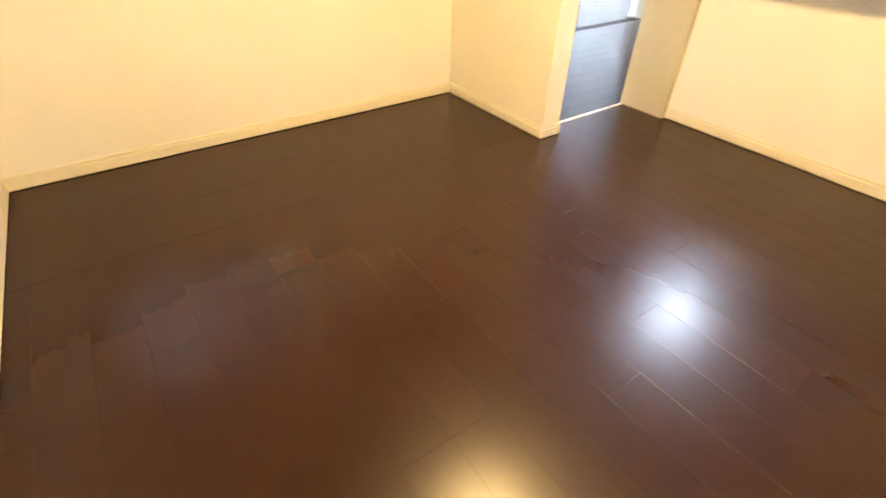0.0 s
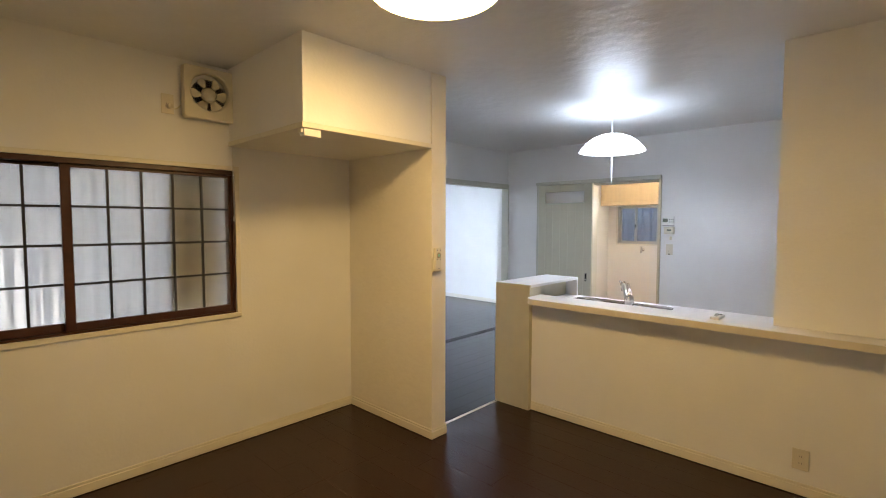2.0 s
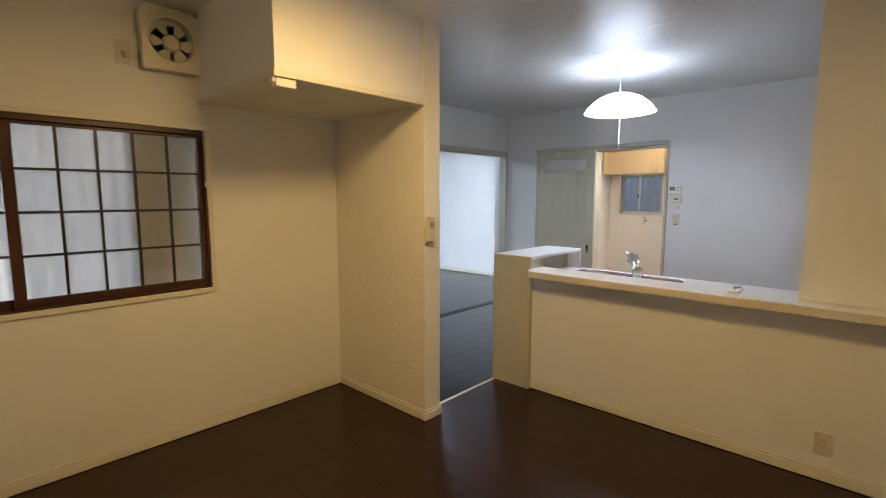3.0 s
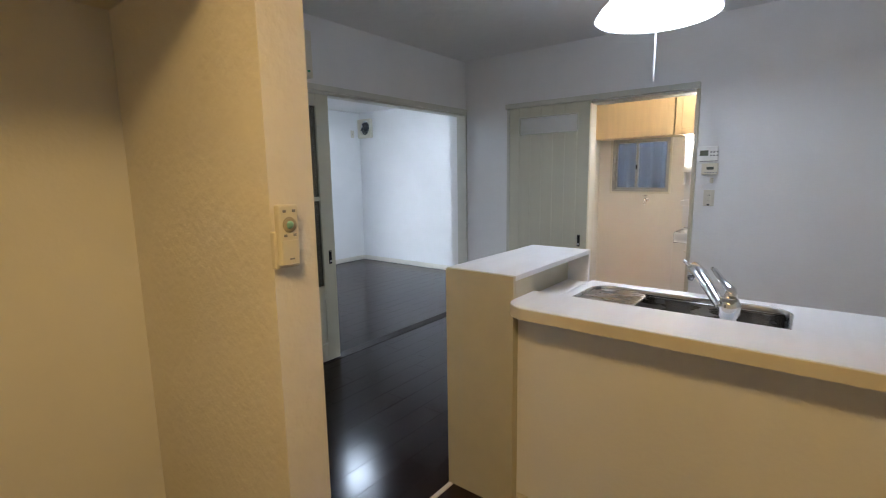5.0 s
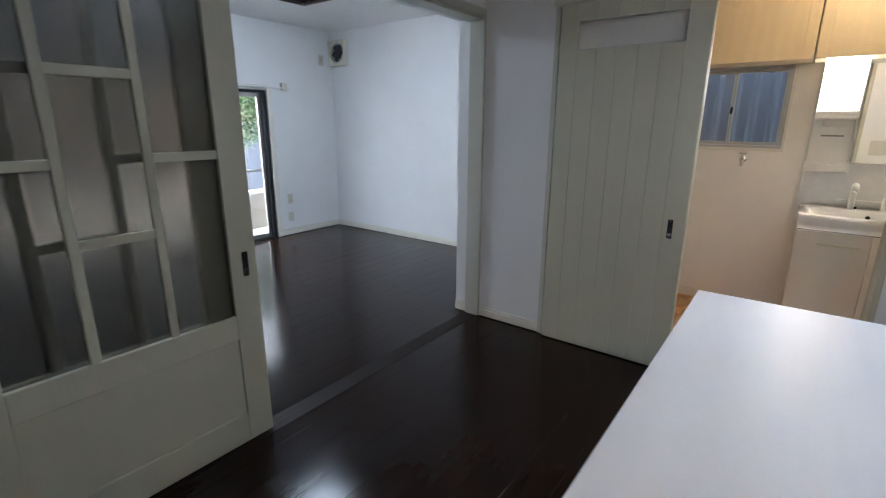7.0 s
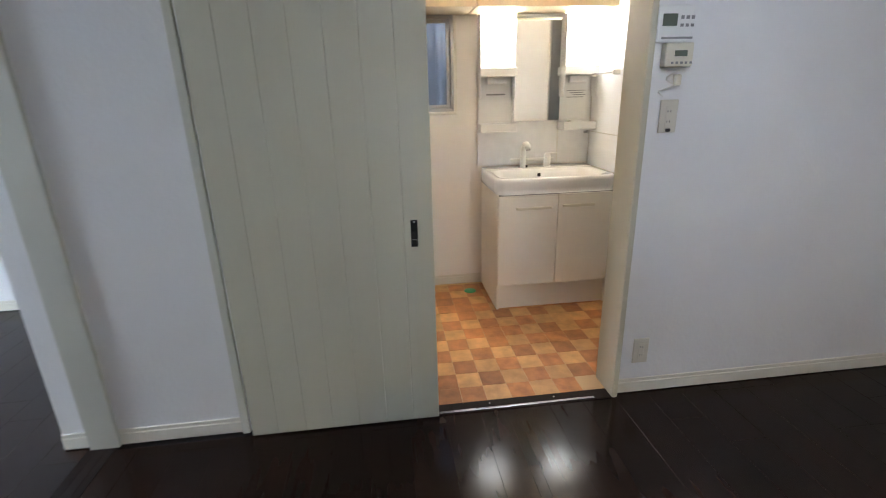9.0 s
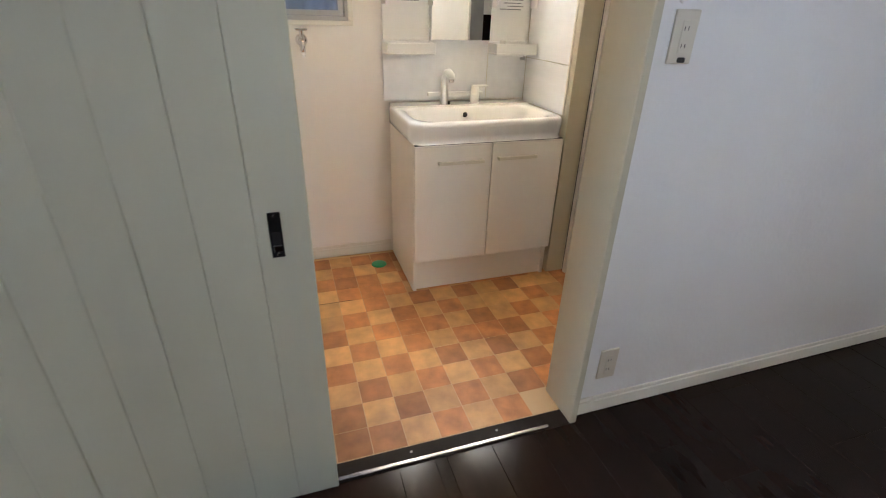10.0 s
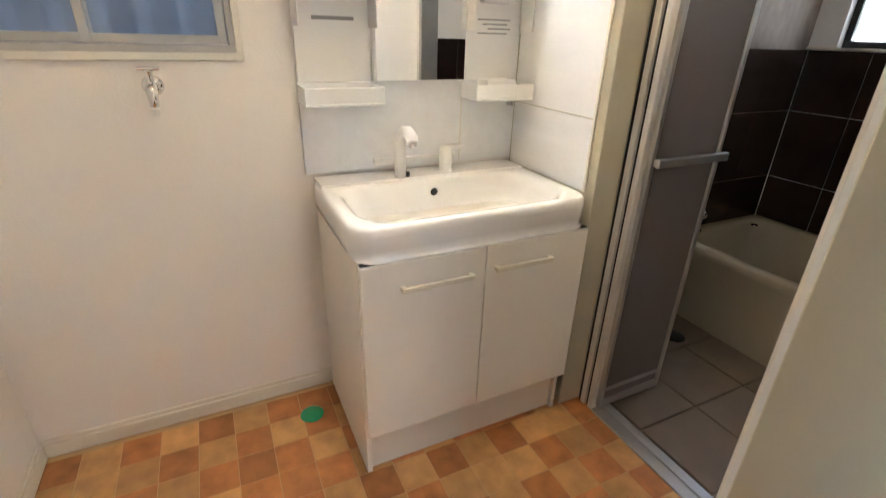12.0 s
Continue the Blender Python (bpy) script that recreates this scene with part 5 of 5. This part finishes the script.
for lo, hi in (((HX0, HY0 - 0.03), (HX1, HY0)), ((HX0, HY1), (HX1, HY1 + 0.03)), ((HX0 - 0.03, HY0 - 0.03), (HX0, HY1 + 0.03)), ((HX1, HY0 - 0.03), (HX1 + 0.03, HY1 + 0.03))):
    part("border", box((*lo, ROOM_CEIL - 0.006), (*hi, ROOM_CEIL + 0.10), 0.002), M["lacquer"], cof)
for k in range(6):
    w = (HX1 - HX0) / 6
    for j in range(6):
        h = (HY1 - HY0) / 6
        part("panel", box((HX0 + w * k + 0.003, HY0 + h * j + 0.003, ROOM_CEIL + 0.09), (HX0 + w * (k + 1) - 0.003, HY0 + h * (j + 1) - 0.003, ROOM_CEIL + 0.10), 0.002), M["lacquer"], cof)
for k in range(1, 6):
    w, h = (HX1 - HX0) / 6, (HY1 - HY0) / 6
    part("bar", box((HX0 + w * k - 0.012, HY0, ROOM_CEIL + 0.065), (HX0 + w * k + 0.012, HY1, ROOM_CEIL + 0.089), 0.002), M["lacquer"], cof)
    part("bar", box((HX0, HY0 + h * k - 0.012, ROOM_CEIL + 0.048), (HX1, HY0 + h * k + 0.012, ROOM_CEIL + 0.064), 0.002), M["lacquer"], cof)
wall_fan("ventilation_fan", "x", (7.41, 7.19, 2.22), 0.31, "white square ventilation fan with still blades", (0.122, 0.0, 0.012), blades="fan_grey")
outlet_plate("wall_socket", "y", (7.245, 7.37, 2.145), (0.07, 0.12), "cream wall socket beside the fan", sockets=1)
outlet_plate("wall_socket", "y", (6.632, 7.37, 0.455), (0.07, 0.12), "cream wall socket plate")
outlet_plate("wall_socket", "y", (6.632, 7.37, 0.228), (0.07, 0.12), "cream wall socket plate near the floor")
cr = thing("curtain_rail", (5.6, 7.33, 1.78), "white curtain rail above the garden window", "curtain rail")
part("rail", box((4.60, 7.325, 1.772), (6.62, 7.34, 1.79), 0.003), M["white_plastic"], cr)
part("end_cap", box((6.61, 7.318, 1.755), (6.675, 7.3695, 1.835), 0.004), M["plastic"], cr, "cream bracket at the rail's end")
rw = thing("window_room", (5.56, 7.45, 0), "tall dark-framed sliding garden window, slid open", "window", kind="structure")
part("trim", box((6.42, 7.352, 0.0), (6.483, 7.53, 1.80), 0.003), M["trim"], rw)
part("trim", box((4.64, 7.352, 0.0), (4.70, 7.53, 1.80), 0.003), M["trim"], rw)
part("head_trim", box((4.70, 7.352, 1.745), (6.42, 7.53, 1.80), 0.003), M["frame"], rw)
part("frame", boxes([((6.375, 7.38, 0.012), (6.4195, 7.47, 1.744)), ((4.7005, 7.38, 0.012), (4.74, 7.47, 1.744)), ((4.7405, 7.38, 1.715), (6.3745, 7.47, 1.744)), ((4.7005, 7.375, 0.0), (6.4195, 7.52, 0.0115))], 0.002), M["bronze"], rw)


def room_sash(x0, x1, y, label=""):
    s = part("sash", boxes([((x0, y, 0.014), (x0 + 0.04, y + 0.025, 1.713)), ((x1 - 0.04, y, 0.014), (x1, y + 0.025, 1.713)), ((x0 + 0.0402, y, 0.014), (x1 - 0.0402, y + 0.025, 0.06)), ((x0 + 0.0402, y, 1.67), (x1 - 0.0402, y + 0.025, 1.713))], 0.002), M["alum"], rw, label)
    glazed("pane", box((x0 + 0.0403, y + 0.010, 0.0603), (x1 - 0.0403, y + 0.015, 1.6697)), M["clear"], s)


room_sash(4.745, 5.58, 7.395)
room_sash(5.54, 6.372, 7.43)
part("handrail", box((4.745, 7.495, 0.815), (6.372, 7.52, 0.845), 0.004), M["alum"], rw, "grey safety bar across the window")

# ---- outdoors ----
GROUND = -0.42
M["concrete"] = mat("sunlit_concrete", (0.60, 0.59, 0.57), 0.85, vary=0.12, scale=3, bump=0.3, bscale=60)
bm = bmesh.new()
for x0, x1, y0, y1 in ((-300, 300, -300, 300),):
    vs = [bm.verts.new(p) for p in ((x0, y0, GROUND), (x1, y0, GROUND), (x1, y1, GROUND), (x0, y1, GROUND))]
    bm.faces.new(vs)
structure("ground", bm, M["concrete"], "pale concrete ground", "ground")
M["hazy_sky"] = mat("hazy_bright_sky", (0.8, 0.86, 0.95), 0.9, vary=0.03, scale=0.02, emit=0.55, emit_colour=(0.84, 0.91, 1.0))
structure("backdrop", box((-80, 62, GROUND - 0.5), (140, 62.5, 55)), M["hazy_sky"], "bright hazy sky beyond the garden", "sky")
structure("veranda", box((3.0, 7.535, GROUND), (7.6, 8.75, -0.10), 0.01), mat("veranda_concrete", (0.22, 0.23, 0.26), 0.8, vary=0.1, scale=5), "low grey concrete veranda outside the window", "veranda")
lw = thing("veranda_wall", (7.1, 8.4, -0.1), "low rendered wall with a pale coping", "wall")
M["render"] = mat("beige_render", (0.24, 0.22, 0.18), 0.9, vary=0.1, scale=6, bump=0.4, bscale=50)
part("body", box((6.66, 8.42, -0.0998), (7.65, 8.55, 0.40), 0.006), M["render"], lw)
part("coping", box((6.58, 8.40, 0.4002), (7.68, 8.57, 0.44), 0.006), M["concrete"], lw)
part("post", box((6.59, 8.40, -0.0998), (6.6595, 8.56, 0.40), 0.004), M["concrete"], lw)

hs = thing("neighbour_house", (12.5, 18, GROUND), "beige neighbouring house with a brown eave", "house")
M["housewall"] = mat("house_render", (0.36, 0.29, 0.19), 0.9, vary=0.08, scale=3)
M["eave"] = mat("brown_eave", (0.13, 0.06, 0.04), 0.6, vary=0.2, scale=6)
M["rooftile"] = mat("pale_roof_sheet", (0.45, 0.36, 0.33), 0.6, vary=0.12, scale=5)
part("wall", box((11.3, 17.9, GROUND), (17.0, 22.0, 2.0), 0.01), M["housewall"], hs)
part("wall", box((8.0, 20.2, GROUND), (11.299, 22.0, 2.0), 0.01), M["housewall"], hs)
roof = part("roof", boxes([((8.6, 16.5, 1.78), (17.4, 19.0, 1.88)), ((8.6, 16.9, 1.8805), (17.4, 20.0, 1.99)), ((8.6, 17.4, 1.9905), (17.4, 21.0, 2.12)), ((8.6, 18.2, 2.1205), (17.4, 22.0, 2.4))], 0.02), M["rooftile"], hs)
part("gutter", box((8.6, 16.4, 1.66), (17.4, 16.498, 1.78), 0.02), M["eave"], hs)
part("soffit", box((8.7, 16.5, 1.70), (17.3, 17.89, 1.7795)), M["eave"], hs)
part("post", box((10.30, 16.7, GROUND), (10.50, 16.86, 1.70), 0.01), M["eave"], hs)
part("post", box((9.72, 16.6, GROUND), (9.84, 16.72, 1.70), 0.01), M["concrete"], hs)
wdw = part("window", box((10.2, 20.17, 0.4), (11.1, 20.199, 1.5), 0.005), M["bronze"], hs)
part("window_frame", boxes([((10.16, 20.15, 0.36), (11.14, 20.169, 0.4)), ((10.16, 20.15, 1.5), (11.14, 20.169, 1.54)), ((10.62, 20.15, 0.4), (10.68, 20.169, 1.5))]), M["alum"], wdw)
gate = thing("storage_shed", (9.9, 13.2, GROUND), "blue-grey steel storage shed in the yard", "shed")
M["shed"] = mat("blue_grey_steel", (0.10, 0.12, 0.16), 0.5, vary=0.08)
part("body", box((9.42, 13.0, GROUND), (10.9, 14.0, 1.30), 0.01), M["shed"], gate)
part("door", box((9.47, 12.98, GROUND + 0.05), (10.0, 12.999, 1.22), 0.004), M["shed"], gate)
part("top", box((9.38, 12.94, 1.3002), (10.95, 14.05, 1.35), 0.01), M["shed"], gate)
M["whitepaint"] = mat("white_paint_outdoors", (0.78, 0.77, 0.74), 0.6, vary=0.05)
M["clay"] = mat("clay_pot", (0.45, 0.17, 0.09), 0.8, vary=0.12)
fence = thing("picket_fence", (10.0, 15.3, GROUND), "low white picket fence before the house", "fence")
for k in range(16):
    x = 8.9 + 0.16 * k
    part("picket", box((x, 15.30, GROUND), (x + 0.09, 15.33, 0.24 + 0.05 * (k % 2)), 0.006), M["whitepaint"], fence)
for z in (-0.2, 0.1):
    part("rail", box((8.85, 15.3305, z), (11.5, 15.36, z + 0.06), 0.004), M["whitepaint"], fence)
for k in range(4):
    x = 9.3 + 0.36 * k
    pot = thing("flower_pot", (x, 15.6, GROUND), "clay flower pot on a white stand behind the fence", "flower pot", group="flower pots")
    part("pot", lathe([(0.0, 0.0), (0.10, 0.0), (0.14, 0.30), (0.15, 0.31), (0.15, 0.36), (0.12, 0.35)], (x, 15.6, GROUND + 0.6), 18), M["clay"], pot)
    part("stand", box((x - 0.13, 15.47, GROUND), (x + 0.13, 15.73, GROUND + 0.599), 0.01), M["whitepaint"], pot)

M["leaf"] = mat("tree_leaf", (0.045, 0.09, 0.032), 0.45, vary=0.3, scale=5)
M["bark"] = mat("tree_bark", (0.09, 0.065, 0.045), 0.9, vary=0.3, scale=20, bump=0.5, bscale=40)
tree = thing("garden_tree", (8.75, 10.9, GROUND), "leafy garden tree with a slim trunk", "tree")
part("trunk", tube([(8.95, 10.9, GROUND), (8.93, 10.9, 0.4), (8.85, 10.92, 1.2), (8.7, 10.9, 1.9), (8.6, 10.95, 2.8)], [0.09, 0.075, 0.06, 0.045, 0.02], 10), M["bark"], tree)
rnd = random.Random(21)
for k in range(7):
    a = k * 0.9
    z = 1.1 + 0.22 * k
    part("limb", tube([(8.82 - 0.03 * k, 10.9, z), (8.8 + 0.35 * math.cos(a), 10.9 + 0.3 * math.sin(a), z + 0.25), (8.75 + 0.75 * math.cos(a), 10.9 + 0.6 * math.sin(a), z + 0.35)], [0.03, 0.02, 0.008], 6), M["bark"], tree)
verts, faces = [], []
for c in range(110):
    ccx, ccy, ccz = 8.62 + rnd.gauss(0, 0.42), 10.9 + rnd.gauss(0, 0.4), 1.95 + rnd.gauss(0, 0.5)
    if ccz < 0.95:
        ccz = 0.95 + rnd.random() * 0.4
    for k in range(45):
        p = Vector((ccx + rnd.gauss(0, 0.11), ccy + rnd.gauss(0, 0.11), ccz + rnd.gauss(0, 0.09)))
        d = Vector((rnd.gauss(0, 1), rnd.gauss(0, 1), rnd.gauss(-0.4, 0.6))).normalized()
        s = d.cross(Vector((rnd.gauss(0, 1), rnd.gauss(0, 1), rnd.gauss(0, 1)))).normalized() * 0.022
        n = len(verts)
        verts += [p, p + d * 0.045 + s, p + d * 0.10, p + d * 0.045 - s]
        faces.append((n, n + 1, n + 2, n + 3))
me = bpy.data.meshes.new("crown")
me.from_pydata([v - ORG[tree.name] for v in verts], [], faces)
me.materials.append(M["leaf"])
crown = new("crown", me)
crown.parent = tree
tagged(crown, kind="stuff")

# ---- floor pieces ----
PLANKS = {}


def planks(floor, name, x0, x1, y0, y1, along, width, length, phase, material, seed):
    """Rows of boards with bevelled edges over a rectangle; alike boards share one mesh."""
    rnd = random.Random(seed)
    lo, hi = (y0, y1) if along == "x" else (x0, x1)
    a0, a1 = (x0, x1) if along == "x" else (y0, y1)
    row = math.floor((lo - phase) / width)
    while phase + row * width < hi - 1e-4:
        r0, r1 = max(lo, phase + row * width), min(hi, phase + (row + 1) * width)
        row += 1
        if r1 - r0 < 0.008:
            continue
        s = a0 - rnd.choice((0.0, 0.3, 0.6, 0.15, 0.45)) * length / 0.9
        while s < a1:
            p, q = max(a0, s), min(a1, s + length)
            s += length
            if q - p < 0.01:
                continue
            key = (along, round(q - p, 3), round(r1 - r0, 3))
            if key not in PLANKS:
                w, h, b = key[1] / 2 - 0.0001, key[2] / 2 - 0.0002, 0.0011
                if along == "y":
                    w, h = h, w
                bm = bmesh.new()
                rings = [[bm.verts.new((sx * (w - d), sy * (h - d), z)) for sx, sy in ((-1, -1), (1, -1), (1, 1), (-1, 1))] for d, z in ((0, -0.011), (0, -0.0005), (b, 0.0))]
                for u, v in zip(rings, rings[1:]):
                    for k in range(4):
                        bm.faces.new((u[k], u[(k + 1) % 4], v[(k + 1) % 4], v[k]))
                bm.faces.new(rings[-1])
                PLANKS[key] = to_mesh("floorboard", bm, material)
            ob = new("floorboard", PLANKS[key])
            cx, cy = ((p + q) / 2, (r0 + r1) / 2) if along == "x" else ((r0 + r1) / 2, (p + q) / 2)
            ob.location = (cx, cy, 0)
            ob.rotation_euler = (rnd.gauss(0, 0.0007), rnd.gauss(0, 0.0007), 0) if q - p < 0.5 else ((rnd.gauss(0, 0.0018), 0, 0) if along == "x" else (0, rnd.gauss(0, 0.0008), 0))
            ob.parent = floor


planks(floor_living, "floorboard", WEST, 3.465, SOUTH, 2.412, "y", 0.1578, 0.94, 1.24, M["floor_y"], 3)
planks(bpy.data.objects["floor_alcove"], "floorboard", WEST, 2.52, 2.412, 3.27, "y", 0.1578, 0.94, 1.24, M["floor_y"], 4)
planks(floor_kitchen, "floorboard", 2.66, 5.842, 2.436, 4.06, "x", 0.157, 0.94, 2.395, M["floor"], 5)
planks(floor_kitchen, "floorboard", 4.25, 5.875, SOUTH, 2.436, "x", 0.157, 0.94, 2.395, M["floor"], 6)
planks(floor_room, "floorboard", 2.66, 7.41, 4.168, 7.37, "x", 0.157, 0.94, 4.168, M["floor"], 7)

# washroom floor: squares in two tones
tile_tones = [mat("terracotta_tile", (0.47, 0.19, 0.062), 0.42, vary=0.45, scale=15, bump=0.15, bscale=70, random_value=0.22),
              mat("sand_tile", (0.61, 0.335, 0.132), 0.42, vary=0.34, scale=15, bump=0.15, bscale=70, random_value=0.18)]
TILE = 0.1145
squares = []
for tone in tile_tones:
    h = TILE / 2 - 0.0009
    bm = bmesh.new()
    rings = [[bm.verts.new((sx * (h - d), sy * (h - d), z)) for sx, sy in ((-1, -1), (1, -1), (1, 1), (-1, 1))] for d, z in ((0, -0.001), (0.0004, 0.0))]
    for k in range(4):
        bm.faces.new((rings[0][k], rings[0][(k + 1) % 4], rings[1][(k + 1) % 4], rings[1][k]))
    bm.faces.new(rings[1])
    squares.append(to_mesh("tile", bm, tone))
rnd = random.Random(11)
for i in range(12):
    for j in range(17):
        x, y = 7.290 - TILE * (i + 0.5), 3.188 - TILE * (j + 0.5)
        if x < 5.97 or y < 1.38 or (x < 6.04 and not 1.99 < y < 2.76):
            continue
        k = (i + j) % 2 if rnd.random() < 0.72 else rnd.randrange(2)
        ob = new("tile", squares[k])
        ob.location, ob.parent = (x, y, 0), floor_wash
        ob.rotation_euler = (0, 0, rnd.randrange(4) * math.pi / 2)

part("vinyl_seam", box((6.8335, 2.55, -0.001), (6.8355, 3.162, 0.0006)), M["darkstrip"], floor_wash, "thin dark seam in the vinyl")

# bathroom floor tiles
bath_tile = mat("beige_floor_tile", (0.21, 0.165, 0.125), 0.45, vary=0.12, scale=14, bump=0.15, bscale=120, random_value=0.06)
for i in range(5):
    for j in range(6):
        x0, y0 = 6.03 + 0.298 * i, 1.26 - 0.298 * (j + 1)
        x1, y1 = min(x0 + 0.292, 7.32), y0 + 0.292
        if x0 > 7.3 or y1 < 0.46:
            continue
        ob = part("floor_tile", box((x0, y0, -0.044), (x1, y1, -0.03), 0.002), bath_tile, floor_bath)
